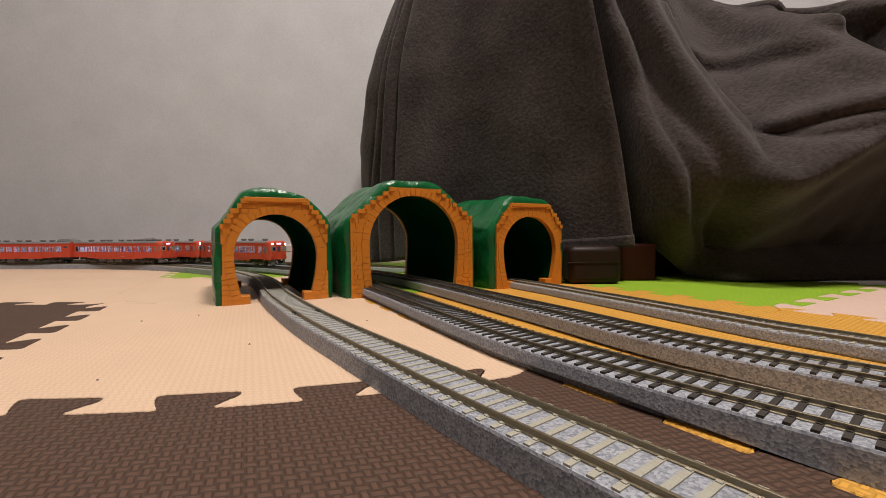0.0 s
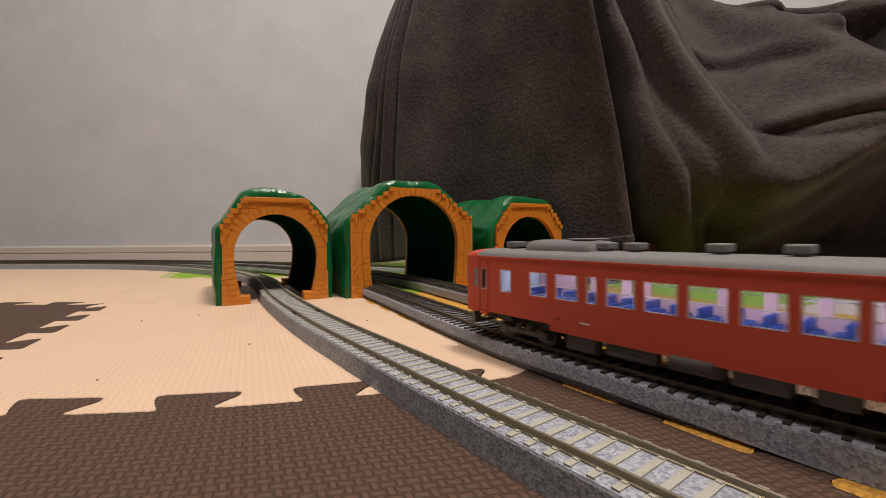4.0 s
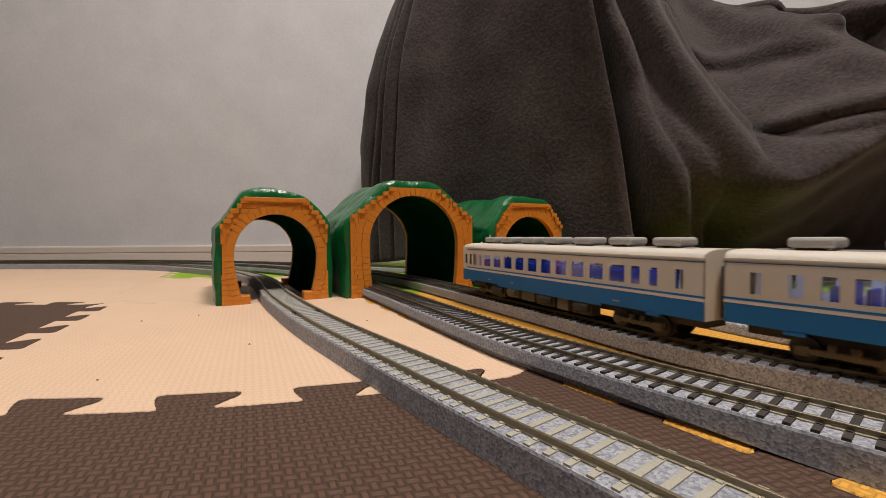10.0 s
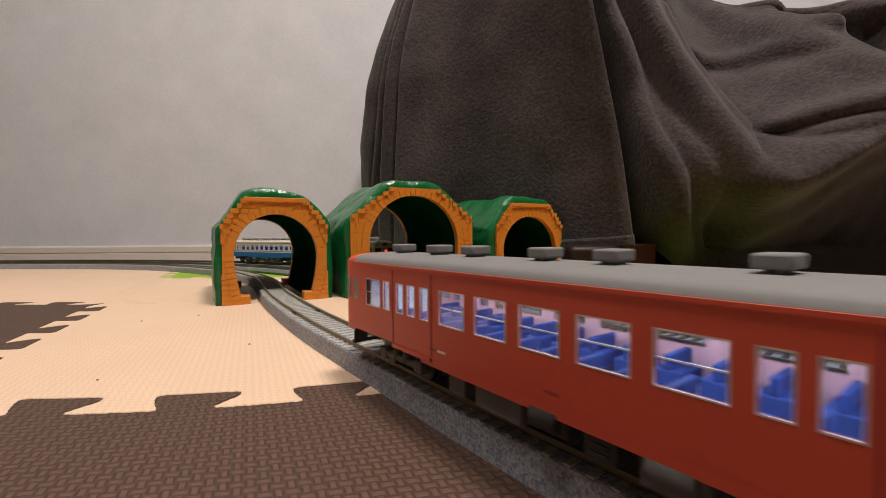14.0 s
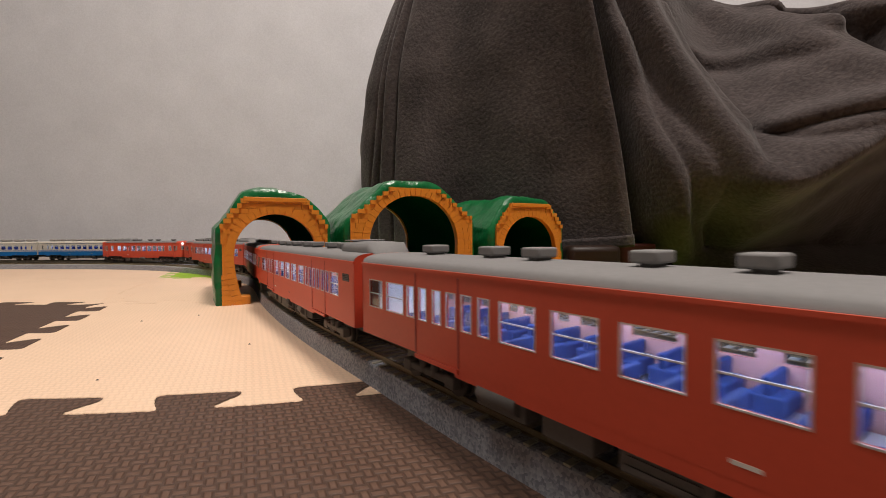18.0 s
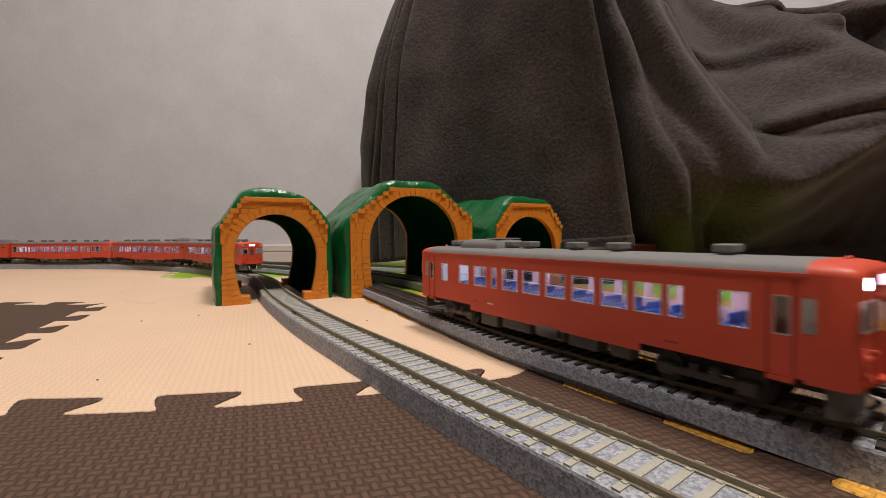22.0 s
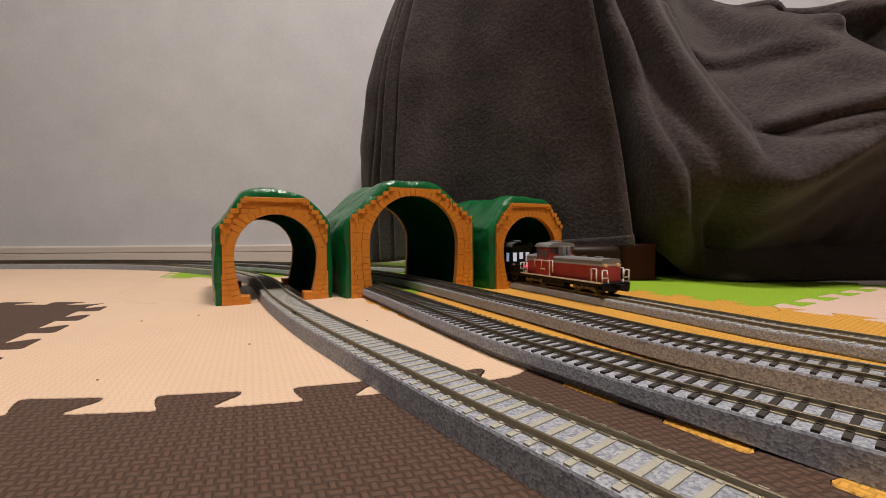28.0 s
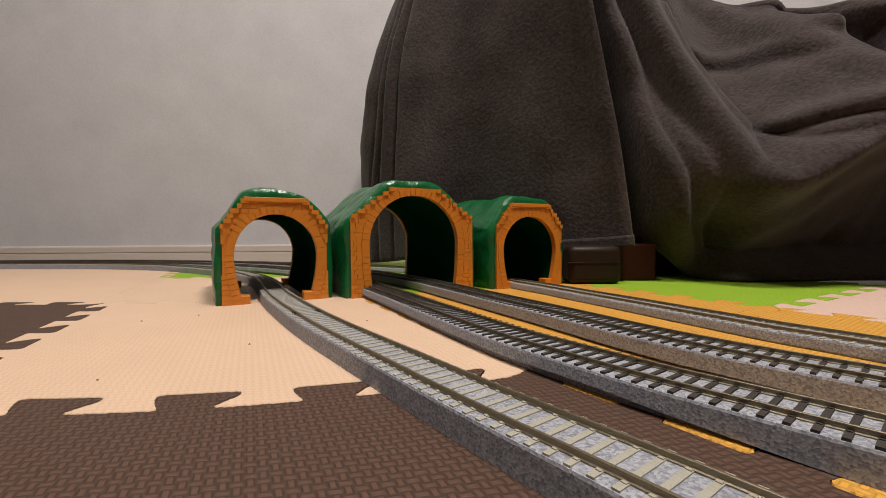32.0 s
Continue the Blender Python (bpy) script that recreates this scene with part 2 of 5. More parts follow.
structure("ceiling", box(-2.6, 2.6, -2.2, WALL_Y, 2.4, 2.46), CEILING, "unseen plain ceiling, greyed to cut bounced light")
bm = bmesh.new()
prof = [(0, FLOOR_Z), (-0.009, FLOOR_Z), (-0.009, 0.0205), (-0.0065, 0.0215), (-0.0065, 0.0235), (-0.009, 0.0245), (-0.009, 0.0385), (-0.0075, 0.0415), (0, 0.043)]
loft(bm, [[(x, WALL_Y + y, z) for y, z in prof] for x in (-2.6, 2.6)], closed=False, smooth=False)
structure("baseboard", bm, WHITE_TRIM, "white grooved baseboard along the grey wall")


# ---- track lines ----
OUT = [(-1.22, .935), (-1.45, .84), (-1.6, .62), (-1.62, .32), (-1.5, .0), (-1.25, -.27), (-.9, -.42), (-.5, -.44), (-.15, -.36), (.08, -.2)]
LINES = {
    1: [(.105, .015), (.078, .058), (.051, .096), (.026, .1285), (.0065, .155), (-.0145, .185), (-.048, .2325), (-.077, .2745), (-.121, .344), (-.166, .4215),
        (-.209, .507), (-.249, .578), (-.300, .645), (-.355, .705), (-.430, .768), (-.553, .850), (-.690, .902), (-.828, .925), (-.963, .937)],
    2: [(.172, .058), (.142, .097), (.108, .1385), (.085, .167), (.064, .1985), (.0425, .2315), (.026, .2625), (-.005, .325), (-.036, .389), (-.076, .468),
        (-.115, .541), (-.158, .612), (-.215, .684), (-.295, .758), (-.405, .835), (-.55, .908), (-.70, .957), (-.83, .982), (-.963, .997)],
    3: [(.24, .078), (.205, .12), (.170, .164), (.154, .183), (.142, .199), (.127, .222), (.112, .250), (.090, .298), (.063, .353), (.042, .395), (.017, .446),
        (-.015, .509), (-.056, .578), (-.108, .653), (-.165, .722), (-.235, .79), (-.325, .855), (-.445, .925), (-.6, .988), (-.76, 1.03), (-.963, 1.055)],
    4: [(.318, .090), (.275, .153), (.232, .221), (.222, .241), (.208, .264), (.202, .281), (.186, .320), (.166, .371), (.138, .436), (.120, .480), (.098, .524),
        (.070, .582), (.030, .655), (-.022, .724), (-.088, .782), (-.168, .835), (-.265, .892), (-.375, .946), (-.51, 1.0), (-.66, 1.045), (-.81, 1.08), (-.963, 1.105)],
}
SPREAD = {1: 0.0, 2: .06, 3: .118, 4: .168}
RAIL_TOP = 0.0125
DROP_OF = {1: 0.0, 2: 0.0, 3: 0.0, 4: -0.0028}


def ring_line(k, step=.004):
    """The closed centre line of a track, evenly stepped, and its length."""
    q = [np.array(p) for p in OUT]
    far = []
    for i in range(len(q)):
        t = q[min(i + 1, len(q) - 1)] - q[max(i - 1, 0)]
        t /= np.linalg.norm(t)
        far.append(q[i] + SPREAD[k] * np.array([t[1], -t[0]]))
    p = np.array([*LINES[k], *far])
    n, out = len(p), []
    for i in range(n):
        a, b, c, d = p[i - 1], p[i], p[(i + 1) % n], p[(i + 2) % n]
        t1 = np.linalg.norm(b - a) ** .5
        t2 = t1 + np.linalg.norm(c - b) ** .5
        t3 = t2 + np.linalg.norm(d - c) ** .5
        for t in np.linspace(t1, t2, max(2, int(np.linalg.norm(c - b) / step)), endpoint=False):
            a1, a2, a3 = (t1 - t) / t1 * a + t / t1 * b, (t2 - t) / (t2 - t1) * b + (t - t1) / (t2 - t1) * c, (t3 - t) / (t3 - t2) * c + (t - t2) / (t3 - t2) * d
            b1, b2 = (t2 - t) / t2 * a1 + t / t2 * a2, (t3 - t) / (t3 - t1) * a2 + (t - t1) / (t3 - t1) * a3
            out.append((t2 - t) / (t2 - t1) * b1 + (t - t1) / (t2 - t1) * b2)
    out = np.array(out)
    for _ in range(12):
        out = .5 * out + .25 * (np.roll(out, 1, 0) + np.roll(out, -1, 0))
    q = np.vstack([out, out[:1]])
    s = np.r_[0, np.cumsum(np.linalg.norm(np.diff(q, axis=0), axis=1))]
    m = int(s[-1] / step)
    u = np.arange(m) * s[-1] / m
    return np.c_[np.interp(u, s, q[:, 0]), np.interp(u, s, q[:, 1])], s[-1]


TRACK = {k: ring_line(k) for k in LINES}


def on_track(k, s):
    """The place and the heading (angle of increasing s) at the distance s along track k."""
    p, length = TRACK[k]
    n = len(p)
    f = (s % length) / length * n
    i = int(f) % n
    w = f - int(f)
    a = p[i] * (1 - w) + p[(i + 1) % n] * w
    d = p[(i + 2) % n] - p[i - 1]
    return a, math.atan2(d[1], d[0])


# ---- foam mats ----
NODES = {
    -2: [(-.66, -.09), (-.78, .18), (-.90, .45), (-1.03, .69), (-1.15, .95)],
    -1: [(-.38, -.09), (-.50, .17), (-.62, .44), (-.74, .69), (-.86, .95)],
    0: [(-.105, -.094), (-.225, .168), (-.345, .43), (-.46, .69), (-.575, .95)],
    1: [(.195, -.019), (.0455, .2115), (-.080, .449), (-.215, .70), (-.33, .95)],
    2: [(.43, .145), (.295, .373), (.16, .60), (.03, .83), (-.10, 1.06)],
    3: [(.68, .29), (.545, .521), (.41, .75), (.28, .98), (.15, 1.2)],
}


def jigsaw(p, q, count, phase, sag=0.0, plain=False):
    """A seam from p to q with dovetail tabs that stick out to its left."""
    p, q = np.array(p), np.array(q)
    d = q - p
    length = np.linalg.norm(d)
    d /= length
    n = np.array([-d[1], d[0]])

    def at(t, off):
        return tuple(p + d * t * length + n * (off + sag * 4 * t * (1 - t)))

    if plain:
        return [at(t, 0) for t in np.linspace(0, 1, 9)]
    h, pts = .0086, [at(0, 0)]
    for k in range(-1, count + 1):
        c = k + phase
        for off, u in ((-h, -.175), (-h * .45, -.225), (h * .55, -.315), (h, -.29), (h, -.14), (h, 0), (h, .14), (h, .29), (h * .55, .315), (-h * .45, .225), (-h, .175), (-h, .34), (-h, .5), (-h, .66)):
            t = (c + u) / count
            if .035 < t < .965:
                pts.append(at(t, off))
    pts.append(at(1, 0))
    soft = [pts[0]]
    for a, b in zip(pts[:-1], pts[1:]):
        soft += [(a[0] * .75 + b[0] * .25, a[1] * .75 + b[1] * .25), (a[0] * .25 + b[0] * .75, a[1] * .25 + b[1] * .75)]
    soft.append(pts[-1])
    # the weave nibbles the edge
    out = [soft[0]]
    for a, b in zip(soft[:-1], soft[1:]):
        m = max(1, round(math.dist(a, b) / .0017))
        w = [-(b[1] - a[1]), b[0] - a[0]]
        r = .00028 / max(math.dist(a, b), 1e-6)
        for k in range(1, m + 1):
            o = r * (-1) ** len(out) if k < m else 0
            out.append((a[0] + (b[0] - a[0]) * k / m + w[0] * o, a[1] + (b[1] - a[1]) * k / m + w[1] * o))
    return out


def seam(i, j, across):
    """The seam that starts at node i, j and runs along a row (across) or away along a column."""
    if across:
        a, b = NODES[i][j + 1], NODES[i + 1][j + 1]
        return jigsaw(a, b, 5, .22, -.0175 if (i, j) == (0, 0) else 0)
    a, b = NODES[i][j + 1], NODES[i][j + 2]
    phase = {(0, 0): .18, (1, 0): .42, (1, -1): .17}.get((i, j), .4)
    if i in (0,):
        return jigsaw(b, a, 6, 1 - phase)[::-1]
    return jigsaw(a, b, 6, phase)


def foam_mat(i, j, material, colour, note):
    low, high, left, right = seam(i, j, True), seam(i, j + 1, True), seam(i, j, False), seam(i + 1, j, False)
    ring = low[:-1] + right[:-1] + high[::-1][:-1] + left[::-1][:-1]
    c = np.mean([NODES[i][j + 1], NODES[i + 1][j + 1], NODES[i][j + 2], NODES[i + 1][j + 2]], axis=0)
    bm = bmesh.new()
    ring = [(x - c[0], y - c[1]) for x, y in ring]
    inner = [(x * .9958, y * .9958) for x, y in ring]
    lo = [bm.verts.new((x, y, FLOOR_Z)) for x, y in ring]
    mid = [bm.verts.new((x, y, -.0009)) for x, y in ring]
    hi = [bm.verts.new((x, y, 0)) for x, y in inner]
    for k in range(len(ring)):
        m = (k + 1) % len(ring)
        bm.faces.new((lo[k], lo[m], mid[m], mid[k]))
        bm.faces.new((mid[k], mid[m], hi[m], hi[k]))
    bm.faces.new(lo[::-1])
    top = bm.faces.new(hi)
    bm.normal_update()
    bmesh.ops.triangulate(bm, faces=[top])
    uv = bm.loops.layers.uv.new("weave")
    ax = np.array(NODES[i + 1][j + 1]) - np.array(NODES[i][j + 1])
    ay = np.array(NODES[i][j + 2]) - np.array(NODES[i][j + 1])
    inv = np.linalg.inv(np.c_[ax / np.linalg.norm(ax), ay / np.linalg.norm(ay)])
    for f in bm.faces:
        for lp in f.loops:
            w = inv @ np.array([lp.vert.co.x, lp.vert.co.y]) / .0034
            lp[uv].uv = (float(w[0]) + 200, float(w[1]) + 200)
    o = link("foam_mat", bm, material)
    o.location = (c[0], c[1], 0)
    tagged(o, f"{colour} foam jigsaw mat {note}", "foam mat", "jigsaw mats on the floor")


for i, j, m, colour, note in (
        (-2, -1, BROWN, "dark brown", "out on the floor"), (-1, -1, CREAM, "cream", "beside a brown mat"), (0, -1, BROWN, "dark brown", "before the cream mat"),
        (1, -1, YELLOW, "mustard yellow", "under the double track"), (2, -1, PINK, "pale pink", "beside the blanket"),
        (-2, 0, CREAM, "cream", "out on the floor"), (-1, 0, BROWN, "dark brown", "between cream mats"), (0, 0, CREAM, "cream", "before the tunnel mouths"),
        (1, 0, YELLOW, "mustard yellow", "under the double track"), (2, 0, GREEN_FOAM, "lime green", "beside the blanket"),
        (-2, 1, GREEN_FOAM, "lime green", "near the far curve"), (-1, 1, CREAM, "cream", "inside the far curve"), (0, 1, CREAM, "cream", "behind the small tunnel"),
        (1, 1, GREEN_FOAM, "lime green", "under the large tunnel"), (2, 1, BROWN, "dark brown", "under the covered armchair"),
        (-2, 2, CREAM, "cream", "under the far tracks"), (-1, 2, CREAM, "cream", "under the far tracks"), (0, 2, GREEN_FOAM, "lime green", "under the far tracks"), (1, 2, GREEN_FOAM, "lime green", "under the far tracks")):
    foam_mat(i, j, m, colour, note)


# ---- tracks ----
def sweep(bm, line, profile, closed=True, index=0):
    n = len(line)
    vs = []
    for i in range(n):
        if closed:
            d = line[(i + 1) % n] - line[i - 1]
        else:
            d = line[min(i + 1, n - 1)] - line[max(i - 1, 0)]
        d = d / np.linalg.norm(d)
        r = np.array([d[1], -d[0]])
        vs.append([bm.verts.new((*(line[i] + r * a), z)) for a, z in (profile[i] if isinstance(profile[0], list) else profile)])
    m = len(vs[0])
    for i in range(n if closed else n - 1):
        a, b = vs[i], vs[(i + 1) % n]
        for k in range(m):
            f = bm.faces.new((a[k], b[k], b[(k + 1) % m], a[(k + 1) % m]))
            f.material_index = index
    return bm


BED = [(-.0170, 0), (-.0169, .0010), (-.0163, .0088), (-.0159, .0097), (-.0150, .0100), (.0150, .0100), (.0159, .0097), (.0163, .0088), (.0169, .0010), (.0170, 0)]
PITCH = .00645


def railway_track(k, concrete, look_words):
    line, length = TRACK[k]
    t = thing("railway_track", pose(0, 0, 0), look_words, "model track", "model railway tracks")
    dz = DROP_OF[k]
    slim = .86 if concrete else 1.0
    base = [(a * slim, z) for a, z in BED]
    gap = {1: 0, 2: .0038, 3: .0018, 4: .0012}[k]

    def bed(s):
        """The bed's section at s: it lies flat near the start and is propped up a little beyond."""
        if not gap:
            return base
        g = gap * smooth_step(.07, .16, s) * (1 - smooth_step(length - .5, length - .2, s))
        return [(-.0140, 0), (-.0140, g), (-.0170 * slim, g)] + [(a, max(z + dz, g + .0008)) for a, z in base[1:-1]] + [(.0170 * slim, g), (.0140, g), (.0140, 0)]

    part("roadbed", sweep(bmesh.new(), line, [bed(i * length / len(line)) for i in range(len(line))]), BALLAST, t, "speckled grey ballast roadbed")
    for side in (-1, 1):
        c = side * .0085
        prof = [(c - .0006, .0101), (c - .0006, .0104), (c - .0002, .0107), (c - .0002, .0116), (c - .00048, .0118), (c - .00048, .0124), (c - .00036, .0125),
                (c + .00036, .0125), (c + .00048, .0124), (c + .00048, .0118), (c + .0002, .0116), (c + .0002, .0107), (c + .0006, .0104), (c + .0006, .0101)]
        part("rail", sweep(bmesh.new(), line, [(a, z + dz) for a, z in prof]), RAIL, t, "weathered brown metal rail")
    m = CONCRETE if concrete else TIMBER
    w, h = (.0012, .0104) if concrete else (.00115, .0107)
    one = bmesh.new()
    half = .0158 * slim
    add_box(one, -w, w, -half, half, .0080, h)
    for v in one.verts:
        if v.co.z > .0095:
            v.co.x *= .86
            v.co.y *= .985
    for side in (-1, 1):
        for s2 in (-1, 1):
            y = side * .0085 + s2 * .0012
            add_box(one, -w * .62, w * .62, y - .0005, y + .0005, h - .0002, h + .0003)
    first = link("sleeper", one, m, t)
    n = int(length / PITCH)
    rest, made = bmesh.new(), 0
    for i in range(n):
        s = (i + .5) * length / n
        a, ang = on_track(k, s)
        if s < 1.62 and made < 280:
            mm = Matrix.Translation((a[0], a[1], dz)) @ Matrix.Rotation(ang, 4, "Z")
            made += 1
            if made == 1:
                first.matrix_basis = mm
            else:
                piece("sleeper", first.data, t, mm)
        else:
            ca, sa = math.cos(ang), math.sin(ang)
            vs = [rest.verts.new((a[0] + x * ca - y * sa, a[1] + x * sa + y * ca, z)) for x in (-w, w) for y in (-half, half) for z in (.0080 + dz, h + dz)]
            for q in ((0, 1, 3, 2), (4, 6, 7, 5), (0, 4, 5, 1), (2, 3, 7, 6), (1, 5, 7, 3)):
                rest.faces.new([vs[x] for x in q])
    tagged(part("sleepers", rest, m, t), kind="stuff")
    for s in (.31, .68, 1.05, 1.42):
        a, ang = on_track(k, s + .05 * k)
        for side in (-1, 1):
            bx = bmesh.new()
            add_box(bx, -.004, .004, side * .0085 - .0012, side * .0085 + .0012, .0100, .0117)
            bmesh.ops.transform(bx, matrix=Matrix.Translation((a[0], a[1], dz)) @ Matrix.Rotation(ang, 4, "Z"), verts=bx.verts)
            me = bpy.data.meshes.new("rail_joiner")
            bx.to_mesh(me)
            bx.free()
            o = new("rail_joiner", me)
            me.materials.append(STEEL)
            o.parent = t


railway_track(1, True, "single model railway track with beige concrete sleepers on grey ballast")
railway_track(2, False, "model railway track with black sleepers on grey ballast")
railway_track(3, False, "model railway track with black sleepers on grey ballast")
railway_track(4, True, "model railway track with concrete sleepers beside the green mat")


# ---- toy tunnels ----
def outer_half(z, big, base=.053):
    """Half the width of the tunnel front at height z, with its steps."""
    if big:
        low, top, flat, rows = .0860, .1205, .0260, 7
    else:
        low, top, flat, rows = .0765, .1045, .0290, 7
    if z <= low:
        return base
    k = min(int((z - low) / (top - low) * rows), rows - 1)
    return base - (base - flat) * (k + .40) / rows


def inner_half(z, big):
    if big:
        c, r = .0570, .0545
        if z >= c + r:
            return 0.0
        return math.sqrt(max(r * r - (z - c) ** 2, 0)) if z > c else r - .004 * ((c - z) / c) ** 2
    c, r = .0475, .0415
    if z >= c + r:
        return 0.0
    if z > c:
        return math.sqrt(max(r * r - (z - c) ** 2, 0))
    return r - .0085 * ((c - z) / c) ** 1.7


def toy_tunnel(m, big, deep, words, seed, base, slim=1.0):
    rnd = random.Random(seed)
    t = thing("toy_tunnel", m, words, "toy tunnel", "toy tunnels over the tracks")
    top_in = .1115 if big else .0890
    low, top, flat = (.0860, .1205, .0260) if big else (.0765, .1045, .0290)
    n = 40
    zs = [top_in * math.sin(math.pi / 2 * i / n) for i in range(n + 1)]
    inner = [(-inner_half(z, big) * slim, z) for z in zs] + [(inner_half(z, big) * slim, z) for z in zs[::-1][1:]]

    def outline(pad, lift, smooth):
        """Outer points that answer to the inner ones, from foot to foot."""
        pts = []
        for i in range(2 * n + 1):
            u = i / (2 * n)
            a = [(-base - pad, 0), (-base - pad, low), (-flat, top + lift), (0, top + lift * 1.35), (flat, top + lift), (base + pad, low), (base + pad, 0)]
            d = [math.dist(a[k], a[k + 1]) for k in range(6)]
            s, k = u * sum(d), 0
            while k < 5 and s > d[k]:
                s -= d[k]
                k += 1
            w = s / d[k]
            pts.append((a[k][0] + (a[k + 1][0] - a[k][0]) * w, a[k][1] + (a[k + 1][1] - a[k][1]) * w))
        return pts

    edge = outline(-.0012, -.0012, False)
    for name, y0, y1 in (("front_face", 0.0, .006), ("back_face", deep - .006, deep)):
        bm = bmesh.new()
        loft(bm, [[(x, y, z) for x, z in ring] for ring, y in ((edge, y0), (inner, y0), (inner, y1), (edge, y1), (edge, y0))], closed=False, smooth=False)
        face = part(name, bm, ORANGE, t, "orange moulded brick arch")
        if not big:
            for side in (-1, 1):
                part("foot", box(min(side * .0255, side * .0365), max(side * .0255, side * .0365), y0 - .0004, y1 + .008, 0, .0085, .0008), ORANGE, face)
        if name == "back_face":
            continue
        # wedge stones round the arch
        band = .0088 if big else .0080
        count = 46 if big else 41
        lens = [0]
        for a, b in zip(inner[:-1], inner[1:]):
            lens.append(lens[-1] + math.dist(a, b))

        def along(s):
            s = max(0, min(s, lens[-1] - 1e-9))
            k = next(q for q in range(len(lens) - 1) if lens[q + 1] >= s)
            w = (s - lens[k]) / (lens[k + 1] - lens[k])
            a, b = inner[k], inner[k + 1]
            d = math.atan2(b[1] - a[1], b[0] - a[0])
            return (a[0] + (b[0] - a[0]) * w, a[1] + (b[1] - a[1]) * w), (-math.sin(d), math.cos(d))

        for i in range(count):
            bm = bmesh.new()
            q = []
            for s in ((i + .035) / count, (i + .965) / count):
                p, nn = along(s * lens[-1])
                q.append([(p[0] + nn[0] * r, p[1] + nn[1] * r) for r in (.0003, band)])
            poly = [q[0][0], q[1][0], q[1][1], q[0][1]]
            poly = [(x, max(z, .0002)) for x, z in poly]
            lo = [bm.verts.new((x, .0005, z)) for x, z in poly]
            hi = [bm.verts.new((x * .9995, -.0011, z)) for x, z in poly]
            bm.faces.new(hi)
            for a in range(4):
                bm.faces.new((lo[a], lo[(a + 1) % 4], hi[(a + 1) % 4], hi[a]))
            part("arch_brick", bm, ORANGE, face)
        # courses of bricks between the arch and the edge
        rows = 24 if big else 21
        for r in range(rows):
            z0, z1 = r * (top - .0005) / rows, (r + 1) * (top - .0005) / rows
            zc = (z0 + z1) / 2
            o_half = outer_half(zc, big, base)
            i_half = inner_half(zc, big)
            p = i_half + band * (1.02 if zc < .057 else 1.02 / max(.25, math.sqrt(max(1 - ((zc - .0475) / (.0415 + band)) ** 2, .02)))) if i_half else 0
            arch_r, arch_c = (.0545 + band, .0570) if big else (.0415 + band, .0475)
            if zc > arch_c:
                p = math.sqrt(max(arch_r ** 2 - (z1 - arch_c) ** 2, 0)) if z1 < arch_c + arch_r else 0
                p += .0006
            for side in (-1, 1):
                a, b = p, o_half + (.0018 if zc > low else 0)
                if b - a < .0025:
                    continue
                cuts = [a, b]
                if b - a > .0095:
                    k = max(2, round((b - a) / .0078))
                    cuts = [a + (b - a) * (x / k) for x in range(k + 1)]
                    if r % 2:
                        cuts = [a] + [x + .0026 for x in cuts[1:-1]] + [b]
                for c0, c1 in zip(cuts[:-1], cuts[1:]):
                    x0, x1 = sorted((side * (c0 + .00022), side * (c1 - .00022)))
                    proud = .0026 if (c1 == b and zc > low) else .0009
                    part("brick", box(x0, x1, -proud, .0005, z0 + .0002, z1 - .0002), ORANGE, face)
        if not big:
            part("coping", box(-flat - .001, flat + .001, -.0030, .003, top - .0035, top + .001, .0005), ORANGE, face)
    # the hill: an uneven shell over the arch
    shell = outline(.0034 if big else .0044, .0068, True)
    for _ in range(5):
        shell = [shell[0]] + [tuple((np.array(shell[i - 1]) + 2 * np.array(shell[i]) + np.array(shell[i + 1])) / 4) for i in range(1, 2 * n)] + [shell[-1]]
    rings = []
    steps = 20
    for k in range(steps + 1):
        y = .0025 + (deep - .005) * k / steps
        bulge = min(1, math.sin(math.pi * k / steps) * 2.2)
        ring = []
        for i, (x, z) in enumerate(shell):
            q = noise.noise(Vector((x * 38 + seed * 7, y * 30, z * 38))) * .0042 + noise.noise(Vector((x * 110, y * 60 + seed, z * 110))) * .0014
            grow = .0022 * bulge + q * (.5 + .5 * bulge) + .0016 * math.sin(x * 90 + seed) * (z > low)
            d = math.hypot(x, z - .04)
            w = min(1, z / .012)
            ring.append((x + x / d * grow, y, max(0, z + (z - .04) / d * grow * w)))
        rings.append(ring)
    rings = [[(x * .86, rings[0][0][1] + .0015, z * .93) for x, _, z in rings[0]]] + rings + [[(x * .86, rings[-1][0][1] - .0015, z * .93) for x, _, z in rings[-1]]]
    bm = bmesh.new()
    loft(bm, rings, closed=False)
    part("hill", bm, HILL, t, "glossy green moulded hillside")
    # the lining, with the inside's shade painted into its material
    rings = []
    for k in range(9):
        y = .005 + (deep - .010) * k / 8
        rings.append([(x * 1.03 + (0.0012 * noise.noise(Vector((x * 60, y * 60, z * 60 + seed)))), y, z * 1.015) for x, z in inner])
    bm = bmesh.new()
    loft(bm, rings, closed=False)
    part("lining", bm, LINING, t, "green inside wall with shade put into its colour")
    return t


toy_tunnel(pose(-.1680, .4290, 0, 0, 0, 28.3), False, .165, "orange brick and green plastic toy tunnel over the near track", 3, .0508, .95)
toy_tunnel(pose(-.031, .4825, 0, 0, 0, 27.9), True, .158, "wide orange brick and green plastic tunnel over two tracks", 11, .0755)
toy_tunnel(pose(.1105, .5375, 0, 0, 0, 27.7), False, .165, "orange brick and green plastic toy tunnel beside the armchair", 23, .0520)


# ---- armchair under its blanket ----
chair = thing("armchair", pose(.24, .78, 0), "dark brown leather armchair hidden under a grey blanket", "armchair")


